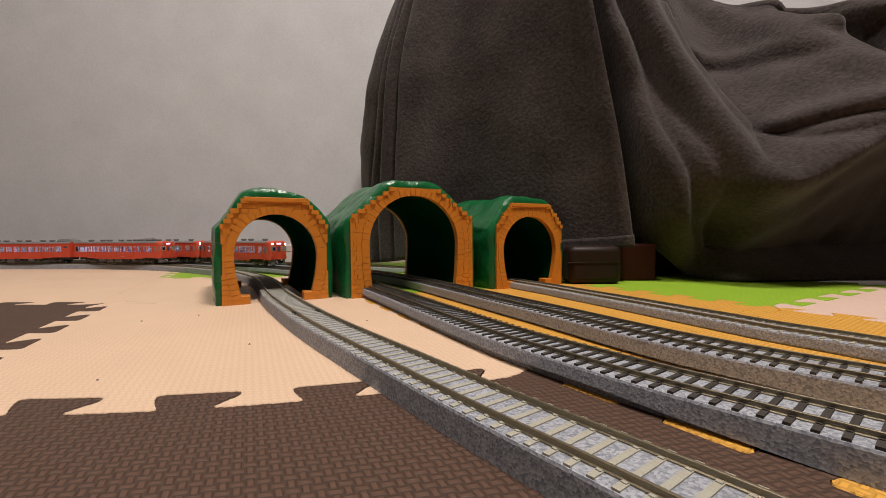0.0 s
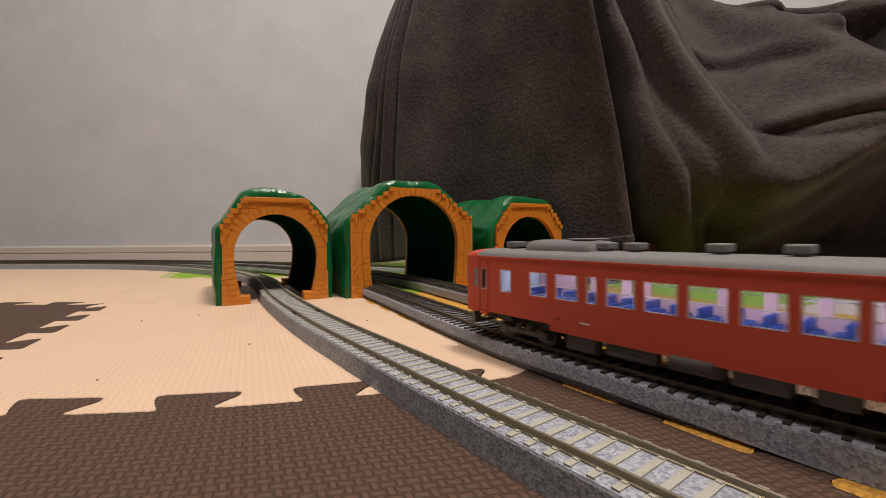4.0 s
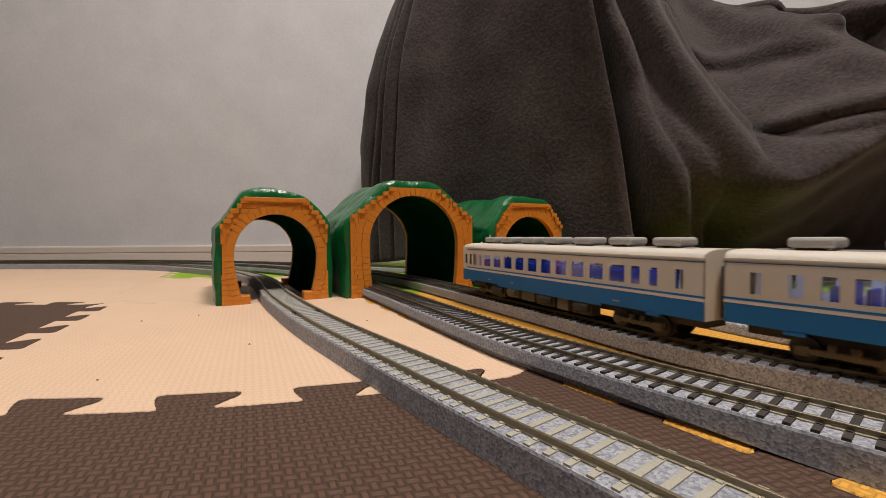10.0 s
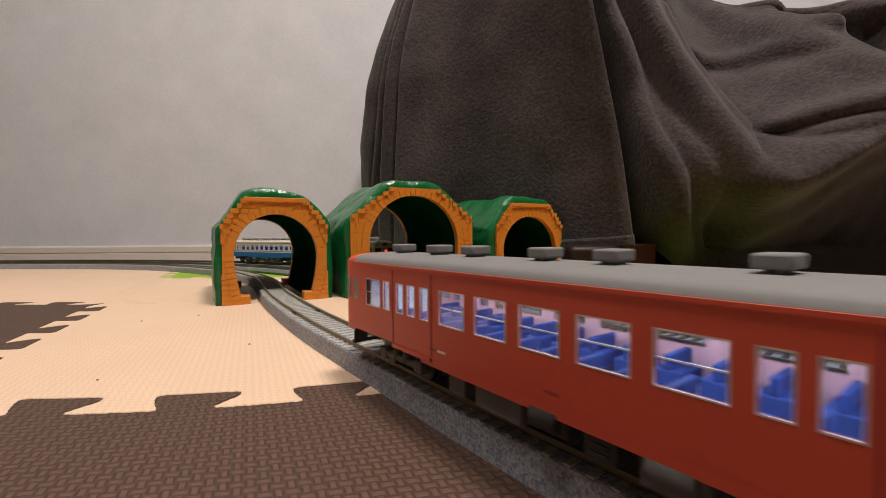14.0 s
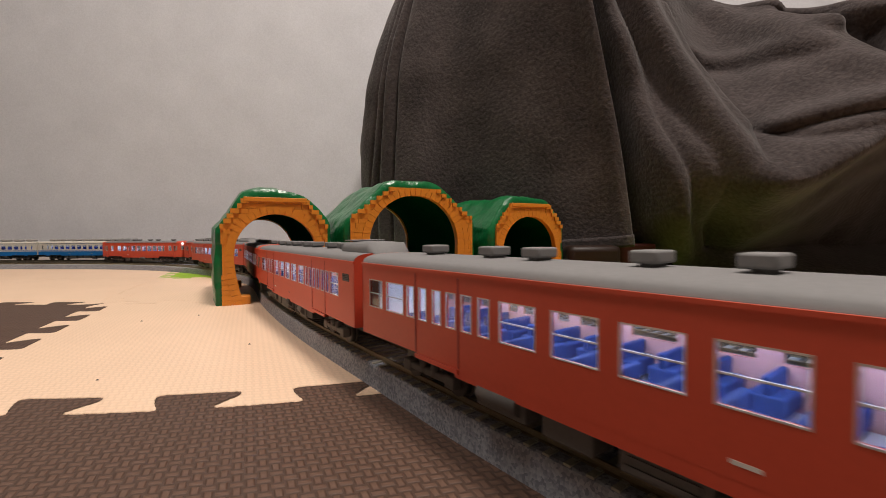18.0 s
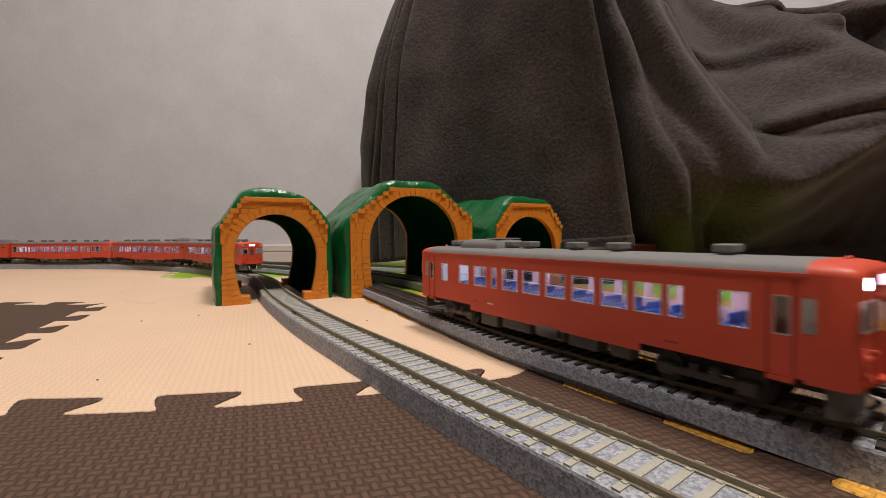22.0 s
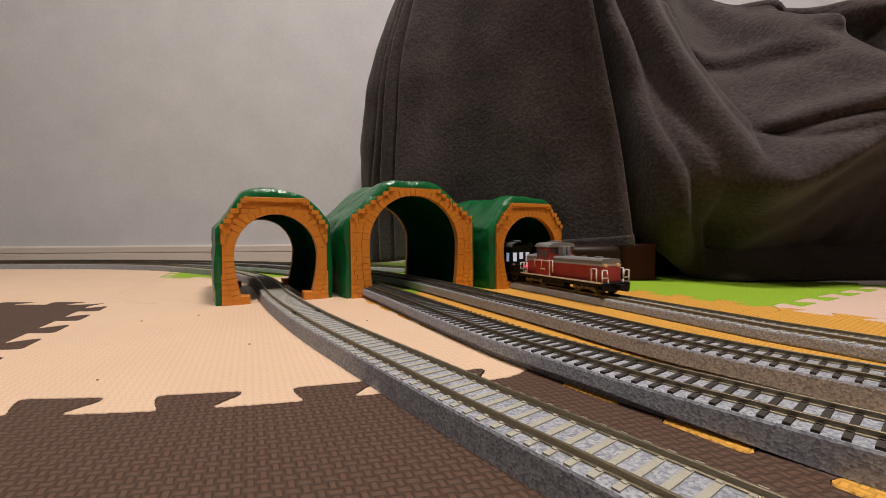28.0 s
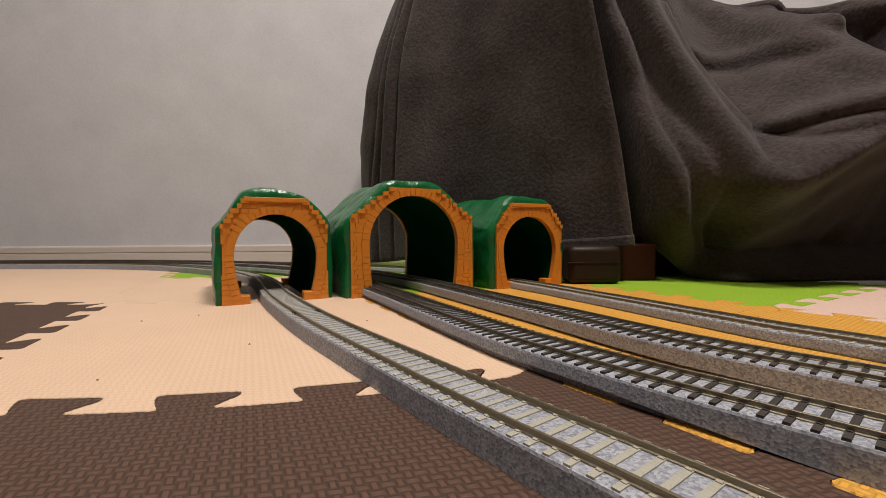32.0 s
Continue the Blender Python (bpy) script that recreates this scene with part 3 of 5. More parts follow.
def at_chair(bm):
    bmesh.ops.translate(bm, verts=bm.verts, vec=(-.24, -.78, 0))
    return bm


part("base_front", at_chair(box(.166, .2365, .5565, .600, 0, .0510, .008)), LEATHER, chair, "dark brown leather base panel")
part("base_seam", at_chair(box(.164, .2330, .5553, .5580, .0285, .0297, .0004)), LEATHER, chair)
WOOD = mat("red_brown_wood", (0.040, 0.007, 0.005), 0.5, 0, 0.15, 30, 0.15, 0.1)
part("wooden_foot", at_chair(box(.2375, .300, .5950, .660, 0, .0520, .003)), WOOD, chair, "dark red-brown wooden foot")
part("seat_body", at_chair(box(.20, .62, .66, 1.05, 0, .20, .03)), LEATHER, chair)
part("back_body", at_chair(box(.06, .36, .90, 1.08, .15, .48, .05)), LEATHER, chair)

blanket = thing("fleece_blanket", pose(.24, .70, 0), "charcoal grey fleece blanket draped in folds over an armchair", "blanket")
BLANKET_AT = Vector((.24, .70, 0))


def cubic(pts, u):
    """A smooth line through the points, u from 0 to 1."""
    n = len(pts) - 1
    f = min(max(u, 0), .99999) * n
    i = int(f)
    t = f - i
    a, b, c, d = (np.array(pts[max(i - 1, 0)]), np.array(pts[i]), np.array(pts[i + 1]), np.array(pts[min(i + 2, n)]))
    return .5 * (2 * b + (c - a) * t + (2 * a - 5 * b + 4 * c - d) * t * t + (3 * b - a - 3 * c + d) * t ** 3)


def cloth(name, fn, nu, nv, label=""):
    bm = bmesh.new()
    grid = [[None] * (nv + 1) for _ in range(nu + 1)]
    for i in range(nu + 1):
        for j in range(nv + 1):
            grid[i][j] = bm.verts.new(Vector(fn(i / nu, j / nv)) - BLANKET_AT)
    for i in range(nu):
        for j in range(nv):
            f = bm.faces.new((grid[i][j], grid[i + 1][j], grid[i + 1][j + 1], grid[i][j + 1]))
            f.smooth = True
    o = part(name, bm, FLEECE, blanket, label)
    m = o.modifiers.new("thickness", "SOLIDIFY")
    m.thickness, m.offset = .0045, 1
    return o


def ridge(u, c, w):
    return math.exp(-((u - c) / w) ** 2)


HANG = [(-.188, 1.10), (-.168, .975), (-.138, .865), (-.098, .798), (-.0435, .752), (.0565, .722), (.162, .645), (.262, .587)]


def hanging(u, v):
    p = cubic(HANG, u)
    q = cubic(HANG, min(u + .01, 1)) - cubic(HANG, max(u - .01, 0))
    n = np.array([q[1], -q[0]]) / np.hypot(*q)
    low = .002 + .048 * u ** 1.3
    z = low + (.68 - low) * v
    fade = 1 if z < .40 else math.exp(-((z - .40) / .16) ** 2)
    bend = .55 * max(0, z - .10)
    wave = (.010 * ridge(u, .18 + bend, .05) - .020 * ridge(u, .262 + bend, .011) + .007 * ridge(u, .305 + bend, .025) - .017 * ridge(u, .350 + bend * .8, .011)
            + .008 * ridge(u, .395 + bend * .6, .025) - .013 * ridge(u, .445 + bend * .5, .012)) * fade
    low_part = math.exp(-(z / .30) ** 2)
    wave += (.0045 * ridge(u, .60, .030) - .003 * ridge(u, .665, .03) + .004 * ridge(u, .80, .05)) * low_part
    wave += .005 * noise.noise(Vector((u * 6, z * 3, 2))) + .0014 * noise.noise(Vector((u * 26, z * 15, 7)))
    wave += .006 * ridge(u, .985, .02)
    lean = max(0, z - .34)
    k = 1 - u
    x = p[0] + n[0] * wave + lean ** 1.5 * .98 * k ** 1.1 - .250 * max(0, z - .05) ** 1.3 * u ** 2.5
    y = p[1] + n[1] * wave + lean ** 1.5 * .35 * k - .02 * max(0, z - .12)
    x -= .014 * math.exp(-((z - .26) / .07) ** 2) * ridge(u, .08, .16)
    return x, y, z


cloth("hanging_panel", hanging, 260, 80, "hanging front of the blanket")

# the crest of the big swag (x, z, y): above and beyond it the cloth sinks back into the seat, below it falls away underneath
CREST = [(.262, .438, .600), (.277, .385, .588), (.309, .298, .562), (.330, .231, .535), (.348, .166, .508), (.366, .133, .490), (.391, .124, .478), (.418, .132, .472),
         (.457, .157, .468), (.484, .176, .466), (.545, .212, .460), (.661, .272, .452), (.90, .36, .450), (1.2, .46, .450)]
# smaller folds: the line (x, z), half width, how far it stands out
FOLDS = (
    ([(.224, .46), (.237, .389), (.261, .310), (.280, .216), (.303, .138), (.322, .069), (.355, -.01)], .016, .044),
    ([(.215, .444), (.225, .397), (.254, .279), (.268, .157), (.285, .077), (.300, .037)], .013, -.030),
    ([(.250, .450), (.264, .400), (.298, .300), (.320, .235), (.343, .170), (.366, .110), (.39, .05)], .014, -.036),
    ([(.345, .42), (.369, .360), (.390, .278), (.405, .212), (.427, .182), (.463, .177), (.513, .192), (.561, .213), (.70, .28)], .010, -.013),
    ([(.330, .40), (.352, .330), (.372, .262), (.388, .205)], .010, .010),
    ([(.420, .203), (.455, .212), (.487, .217), (.546, .223), (.581, .228), (.70, .27)], .010, .017),
    ([(.425, .192), (.487, .203), (.546, .208), (.581, .213)], .007, -.009),
    ([(.515, .395), (.545, .336), (.560, .284), (.573, .236)], .011, -.030),
    ([(.455, .430), (.480, .372), (.505, .300), (.530, .240)], .020, .020),
    ([(.385, .325), (.400, .311), (.448, .305), (.500, .300)], .014, -.010),
    ([(.370, .350), (.41, .335), (.47, .330)], .012, .008),
    ([(.528, .352), (.545, .358), (.572, .352)], .018, .030),
    ([(.588, .345), (.592, .318), (.590, .285), (.578, .250)], .014, .036),
    ([(.568, .340), (.566, .300), (.566, .255)], .007, -.022),
    ([(.640, .345), (.632, .310), (.622, .272), (.606, .245)], .014, .036),
    ([(.614, .345), (.612, .300), (.600, .250)], .007, -.024),
    ([(.69, .345), (.68, .31), (.67, .27)], .016, .034),
    ([(.395, .055), (.432, .078), (.476, .100), (.512, .130), (.58, .17)], .018, .018),
    ([(.360, .080), (.400, .045), (.47, .040), (.58, .06)], .020, -.014),
)
FOLD_LINES = [(np.array([cubic(pts, i / 90) for i in range(91)]), w, h) for pts, w, h in FOLDS]
CREST_LINE = np.array([cubic(CREST, i / 300) for i in range(301)])


def swag(u, v):
    x = .205 + .89 * u ** 1.15
    low = .060 * (1 - smooth_step(.285, .375, x))
    high = float(np.interp(x, [.40, .47, .511, .541, .60, .66, .80], [.50, .455, .411, .373, .348, .345, .36]))
    z = low + (high - low) * v ** .9
    here = np.array([x, z])
    d = CREST_LINE[:, :2] - here
    dist = np.sqrt((d * d).sum(1))
    i = min(max(int(dist.argmin()), 1), 299)
    t = CREST_LINE[i + 1, :2] - CREST_LINE[i - 1, :2]
    side = t[0] * -d[i][1] - t[1] * -d[i][0]
    # blend over the whole crest, so that the hollow between its two arms stays smooth
    k = np.exp(-(dist - dist[i]) / .022)
    y = float((k * CREST_LINE[:, 2]).sum() / k.sum())
    far = float(dist[i])
    r = .012
    soft = math.sqrt(far * far + r * r) - r
    if side > 0:
        y += .11 * math.tanh(1.15 * soft / .11) + .32 * soft
    else:
        y += .070 * math.tanh(2.5 * soft / .070) + .78 * soft
    w = 0
    for line, wide, stands in FOLD_LINES:
        q = line - here
        w += stands * math.exp(-float(np.min((q * q).sum(1))) / wide ** 2)
    w += .007 * noise.noise(Vector((x * 9, z * 8 + 3, 1))) + .0022 * noise.noise(Vector((x * 30, z * 24, 5)))
    near_floor = smooth_step(0, .05, z - low)
    # the hem comes forward again where it lies on the mats
    hem = (1 - smooth_step(0, .050, z)) * smooth_step(.35, .40, x)
    y += (.566 - y) * hem
    return x, y - w * (.35 + .65 * near_floor), max(.001, z)


cloth("swagged_panel", swag, 230, 150, "deep swagged folds of the blanket")


def rolled(u, v):
    """The thick rolled edge along the blanket's top."""
    k = .33 + .20 * u
    x, y, z = swag(k, 1)
    a = v * math.tau
    r = .0125 * (1 + .18 * noise.noise(Vector((u * 9, math.cos(a), math.sin(a))))) * min(1, .25 + 6 * min(u, 1 - u))
    return x + .5 * r * math.cos(a), y + .012 + 1.3 * r * math.cos(a), z - .004 + r * math.sin(a)


cloth("rolled_edge", rolled, 70, 18, "rolled edge along the blanket's top")
cloth("hem", lambda u, v: tuple(np.array(hanging(.60 + .40 * u, .026 * v)) + np.array((-.0006, -.0052, -.001))), 90, 4, "stitched blanket hem")


# ---- trains ----
SILL, GUTTER, CROWN, HALF = .0132, .0424, .0464, .0180


def cell_wall(length, y, holes, z_low, z_high, thick, split=None):
    """A long side wall with real window openings. holes: (x0, x1, z0, z1). split: the height above which the second paint begins."""
    bm = bmesh.new()
    xs = sorted({-length / 2, length / 2, *[v for h in holes for v in h[:2]]})
    zs = sorted({z_low, z_high, *[v for h in holes for v in h[2:]], *([split] if split else [])})
    inward = -math.copysign(thick, y)

    def quad(pts, index):
        f = bm.faces.new([bm.verts.new(p) for p in pts])
        f.material_index = index

    for x0, x1 in zip(xs[:-1], xs[1:]):
        for z0, z1 in zip(zs[:-1], zs[1:]):
            if any(a <= x0 and x1 <= b and c <= z0 and z1 <= d for a, b, c, d in holes):
                continue
            idx = 1 if split and z0 >= split - 1e-6 else 0
            quad([(x0, y, z0), (x1, y, z0), (x1, y, z1), (x0, y, z1)], idx)
            quad([(x0, y + inward, z0), (x1, y + inward, z0), (x1, y + inward, z1), (x0, y + inward, z1)], 2)
    for a, b, c, d in holes:
        for p, q in (((a, c), (b, c)), ((b, c), (b, d)), ((b, d), (a, d)), ((a, d), (a, c))):
            quad([(p[0], y, p[1]), (q[0], y, q[1]), (q[0], y + inward, q[1]), (p[0], y + inward, p[1])], 1 if split else 0)
    bmesh.ops.remove_doubles(bm, verts=bm.verts, dist=1e-6)
    bmesh.ops.recalc_face_normals(bm, faces=bm.faces)
    return bm


def frame_ring(x0, x1, z0, z1, y, out, w):
    """A thin window frame, standing proud of the wall at y by out."""
    bm = bmesh.new()
    s = math.copysign(1, y)
    a, b = sorted((y - s * .0002, y + s * out))
    add_box(bm, x0, x1, a, b, z0, z0 + w)
    add_box(bm, x0, x1, a, b, z1 - w, z1)
    add_box(bm, x0, x0 + w, a, b, z0 + w, z1 - w)
    add_box(bm, x1 - w, x1, a, b, z0 + w, z1 - w)
    return bm


def arc_roof(length, half, z0, z1, steps=10):
    pts = []
    for i in range(steps + 1):
        a = math.pi * i / steps
        c, s = math.cos(a), math.sin(a)
        pts.append((math.copysign(abs(c) ** .62, c) * half, z0 + (z1 - z0) * abs(s) ** .72))
    return pts


def nose_plan(length, half, back, round_x, n=9):
    """Half plan of a softly rounded car front, from one side to the other."""
    pts = []
    for i in range(n):
        u = -1 + 2 * i / (n - 1)
        pts.append((length / 2 - round_x * abs(u) ** 4.0 - .0012 * u * u, u * half))
    return [(length / 2 - back, -half)] + pts + [(length / 2 - back, half)]


def bogie(t, x, name="bogie", wheel_r=.0054, base=.0131):
    b = part(name, box(x - .0165, x + .0165, -.0045, .0045, .0048, .0085, .0006), UNDER, t)
    for side in (-1, 1):
        bm = bmesh.new()
        y0, y1 = sorted((side * .0108, side * .0136))
        add_box(bm, x - .0155, x + .0155, y0, y1, .0040, .0066, .0006)
        for dx in (-base, base):
            add_box(bm, x + dx - .0026, x + dx + .0026, y0 - .0004, y1 + .0004, .0030, .0074, .0005)
        for dx in (-.0035, .0035):
            add_rod(bm, (x + dx, side * .0125, .0045), (x + dx, side * .0125, .0092), .0016, 8)
        part("side_frame", bm, UNDER_PALE if side else UNDER, b)
    for dx in (-base, base):
        bm = bmesh.new()
        add_rod(bm, (x + dx, -.0112, wheel_r), (x + dx, .0112, wheel_r), .0012, 8)
        for side in (-1, 1):
            add_rod(bm, (x + dx, side * .0072, wheel_r), (x + dx, side * .0080, wheel_r), wheel_r + .0008, 20)
            add_rod(bm, (x + dx, side * .0080, wheel_r), (x + dx, side * .0105, wheel_r), wheel_r, 20)
        part("wheelset", bm, STEEL, b)


def under_boxes(t, length, seed, low=.0030):
    rnd = random.Random(seed)
    for side in (-1, 1):
        x = -length * .20
        while x < length * .20:
            w = rnd.uniform(.008, .022)
            d = rnd.uniform(.0055, .0085)
            y0, y1 = sorted((side * .0165, side * (.0165 - d)))
            h = rnd.uniform(low, low + .003)
            bm = box(x, x + w, y0, y1, h, SILL + .0008, .0006)
            kind = rnd.random()
            if kind < .3:
                add_rod(bm, (x + .002, side * .0158, (h + SILL) / 2), (x + w - .002, side * .0158, (h + SILL) / 2), .0030, 10)
            elif kind < .7:
                for k in range(3):
                    add_box(bm, x + .002, x + w - .002, *sorted((side * .0164, side * .0169)), h + .0012 + k * .002, h + .0022 + k * .002)
            part("underfloor_box", bm, UNDER_PALE if rnd.random() < .6 else UNDER, t)
            x += w + rnd.uniform(.002, .007)
    part("underframe", box(-length / 2 + .006, length / 2 - .006, -.0085, .0085, .0078, SILL + .0016, .0005), UNDER, t)


def seats(t, length, x_from, x_to, cover, pitch=.0105):
    one = bmesh.new()
    add_box(one, -.0034, .0034, 0, .0115, .0005, .0050, .0005)
    add_box(one, -.0008, .0008, 0, .0115, .0050, .0088 if cover is SEAT_BLUE else .0165, .0004)
    me = bpy.data.meshes.new("seat")
    one.to_mesh(me)
    one.free()
    me.materials.append(cover)
    n = int((x_to - x_from) / pitch)
    for i in range(n):
        for side in (-1, 1):
            x = x_from + (i + .5) * pitch
            m = Matrix.Translation((x, -.0165 if side < 0 else .0050, SILL + .0030)) if side < 0 else Matrix.Translation((x, .0050, SILL + .0030))
            piece("seat", me, t, m)


def windows_of(fracs, length):
    return [(length / 2 - f * length - w * length / 2, length / 2 - f * length + w * length / 2) for f, w in fracs]


def vent(t, x, l=.0135, w=.0090, h=.0022, z=CROWN - .0008, material=None, name="roof_vent", label="", bevel=.0008):
    bm = box(x - l / 2, x + l / 2, -w / 2, w / 2, z + .0014, z + .0014 + h, bevel)
    add_box(bm, x - l / 2 + .0018, x - l / 2 + .0030, -w / 2 + .001, w / 2 - .001, z - .001, z + .0016)
    add_box(bm, x + l / 2 - .0030, x + l / 2 - .0018, -w / 2 + .001, w / 2 - .001, z - .001, z + .0016)
    part(name, bm, material or ROOF_GREY, t, label)


def end_wall(t, length, sign, paint, roof_paint):
    """A plain gangway end."""
    x = sign * length / 2
    prof = [(-HALF, SILL), (HALF, SILL), (HALF, GUTTER)] + arc_roof(0, HALF, GUTTER, CROWN)[1:-1] + [(-HALF, GUTTER)]
    bm = bmesh.new()
    loft(bm, [[(x + dx, y, z) for y, z in prof] for dx in (0, -sign * .0008)], caps=True, smooth=False)
    e = part("end_wall", bm, paint, t)
    part("gangway", box(min(x, x + sign * .0042), max(x, x + sign * .0028), -.0062, .0062, SILL + .0005, .0385, .0006), UNDER, e, "black rubber gangway")


def coupler(t, x, sign):
    bm = box(min(x, x + sign * .0055), max(x, x + sign * .0055), -.0020, .0020, .0068, .0105, .0004)
    add_box(bm, *sorted((x + sign * .0045, x + sign * .0085)), -.0028, .0028, .0062, .0108, .0006)
    part("coupler", bm, BLACK, t)


def cab_front(t, length, sign, paint, lights, lower=None, split=None):
    """A driver's end with its windscreens, door, lamps and steps."""
    xf = length / 2
    bm = bmesh.new()
    rings = []
    for back, g, top, low in ((.0112, 1, 1, 0), (.0090, 1, 1, 0), (.0060, .995, .975, 0), (.0036, .985, .93, 0), (.0018, .955, .86, 0), (.0007, .905, .76, .0001), (.0001, .85, .66, .0004)):
        prof = [(-HALF * g, SILL - .0010 + low), (-HALF * g, .0225), (-HALF * g, GUTTER - (1 - top) * .004)]
        prof += [(y * g, GUTTER - (1 - top) * .004 + (z - GUTTER) * top) for y, z in arc_roof(0, HALF, GUTTER, CROWN)[::-1][1:-1]]
        prof += [(HALF * g, GUTTER - (1 - top) * .004), (HALF * g, .0225), (HALF * g, SILL - .0010 + low)]
        rings.append([(sign * (xf - back), y, z) for y, z in prof])
    vs = loft(bm, rings, closed=False, smooth=True)
    bm.faces.new(vs[-1])
    for f in bm.faces:
        c = f.calc_center_median()
        if abs(c.x) < xf - .0050 and c.z < GUTTER - .001:
            f.smooth = False
    if lower is not None:
        for f in bm.faces:
            if f.calc_center_median().z > split:
                f.material_index = 1
    fr = part("cab_front", bm, [lower, paint] if lower is not None else paint, t, "rounded driver's front")

    def nx(y):
        """How far forward the front is at y."""
        return xf - (0 if abs(y) < .0150 else (abs(y) - .0150) ** 2 * 220) + .0001

    for side in (-1, 1):
        y0, y1 = sorted((side * .0060, side * .0164))
        q = []
        w = bmesh.new()
        for yy in np.linspace(y0, y1, 6):
            q.append((nx(yy), yy))
        loft(w, [[(sign * (x + .0002), y, z) for x, y in q] for z in (.0284, .0357)], closed=False, smooth=False)
        screen = part("windscreen", w, PANE_PALE if lower is None else PANE_DARK, fr, "cab window with its bright view put in as pale colour" if lower is None else "dark cab window")
        # navy patch put on the glass in place of the view into the cab
        if lower is None and side < 0:
            part("cab_view", box(*sorted((sign * (xf - .001), sign * (xf + .0004))), -.0128, -.0072, .0288, .0345, .0002), NAVY, screen, "navy patch on the glass for the dark cab inside")
        ring = bmesh.new()
        for z in (.0281, .0360):
            tube_path(ring, [(sign * (x + .0001), y, z) for x, y in q], .00020)
        for x, y in (q[0], q[-1]):
            tube_path(ring, [(sign * (x + .0001), y, .0281), (sign * (x + .0001), y, .0360)], .00020)
        part("windscreen_frame", ring, SILVER if lower is None else IVORY, fr)
        # lamps high on both sides
        yy = side * .0132
        xx = xf - .0014
        lamp = bmesh.new()
        add_rod(lamp, (sign * (xx - .002), yy, .0405), (sign * (xx + .0014), yy, .0405), .0021, 14)
        h = part("headlight", lamp, paint, fr)
        part("lamp_lens", rod((sign * (xx + .0013), yy, .0405), (sign * (xx + .0017), yy, .0405), .0016, 14), HEADLIGHT if lights == "head" else LENS, h, "lit white lamp" if lights == "head" else "unlit lamp glass")
        # handrails, plugs and steps
        tube_path_bm = bmesh.new()
        tube_path(tube_path_bm, [(sign * (xf - .0010), side * .0155, .0150), (sign * (xf + .0004), side * .0152, .0150), (sign * (xf + .0004), side * .0152, .0238), (sign * (xf - .0010), side * .0155, .0238)], .00032)
        part("handrail", tube_path_bm, paint if lower is None else SILVER, fr)
        for k, (yy, zz, r) in enumerate(((.0118, .0205, .0015), (.0108, .0150, .0017), (.0135, .0165, .0011), (.0082, .0222, .0007))):
            part("jumper_plug", rod((sign * (xf - .0022), side * yy, zz), (sign * (xf + .0011), side * yy, zz), r, 10, r * .8), paint if lower is None else lower, fr)
        part("marker_lamp", rod((sign * (xf - .003), side * .0145, .0247 if lower is None else .0160), (sign * (xf - .0002), side * .0145, .0247 if lower is None else .0160), .0009 if lower is None else .0021, 10), TAIL_RED if lower is None else SILVER, fr)
    # the gangway door between the screens
    d = bmesh.new()
    add_box(d, *sorted((sign * (xf - .003), sign * (xf + .0006))), -.0052, -.0043, SILL, .0368)
    add_box(d, *sorted((sign * (xf - .003), sign * (xf + .0006))), .0043, .0052, SILL, .0368)
    add_box(d, *sorted((sign * (xf - .003), sign * (xf + .0004))), -.0052, .0052, .0362, .0372)
    dr = part("end_door", d, [paint], fr)
    part("door_window", box(*sorted((sign * (xf - .002), sign * (xf + .00025))), -.0024, .0024, .0268, .0350, .0002), PANE_DARK, dr, "dark door window")
    bm = box(*sorted((sign * (xf - .002), sign * (xf + .0013))), -.0034, .0034, .0126, .0142, .0003)
    part("step", bm, paint if lower is None else lower, dr)
    sg = part("sign_box", box(*sorted((sign * (xf - .0065), sign * (xf + .0003))), -.0058, .0058, .0386, .0434, .0008), paint, fr)
    part("destination_sign", box(*sorted((sign * (xf - .004), sign * (xf + .0006))), -.0044, .0044, .0396, .0425, .0004), PANE_DARK if lights == "none" else SIGN_LIT, sg, "glowing white sign" if lights != "none" else "dark sign")
    part("roof_horn", rod((sign * (xf - .009), 0, .0448), (sign * (xf - .0065), 0, .0470), .0011, 8, .0006), paint, fr)
    # plough and coupler below
    if lower is None:
        bm = bmesh.new()
        ring = [(sign * (xf - .0065), -.0165), (sign * (xf - .0030), -.0150), (sign * (xf - .0010), -.0075), (sign * (xf - .0010), .0075), (sign * (xf - .0030), .0150), (sign * (xf - .0065), .0165)]
        for (xa, ya), (xb, yb), z0 in ((ring[0], ring[1], .0038), (ring[1], ring[2], .0040), (ring[3], ring[4], .0040), (ring[4], ring[5], .0038)):
            for (p, q) in (((xa, ya), (xb, yb)),):
                a = [bm.verts.new((p[0], p[1], z)) for z in (z0, SILL)] + [bm.verts.new((q[0], q[1], z)) for z in (SILL, z0)]
                bm.faces.new(a)
                c = [bm.verts.new((p[0] - sign * .0006, p[1], z)) for z in (z0, SILL)] + [bm.verts.new((q[0] - sign * .0006, q[1], z)) for z in (SILL, z0)]
                bm.faces.new(c)
                for k in range(4):
                    bm.faces.new((a[k], a[(k + 1) % 4], c[(k + 1) % 4], c[k]))
        add_box(bm, *sorted((sign * (xf - .0020), sign * (xf - .0008))), -.0150, .0150, .0038, .0056, .0003)
        part("snow_plough", bm, UNDER_PALE, t, "grey metal snow plough")
    coupler(t, sign * (xf - .001), sign)
    for side in (-1, 1):
        hose = bmesh.new()
        tube_path(hose, [(sign * (xf - .002), side * .0052, .0098), (sign * (xf + .0022), side * .0052, .0090), (sign * (xf + .0028), side * .0052, .0052)], .0005)
        part("brake_hose", hose, WHITE if lower is None else BLACK, t)


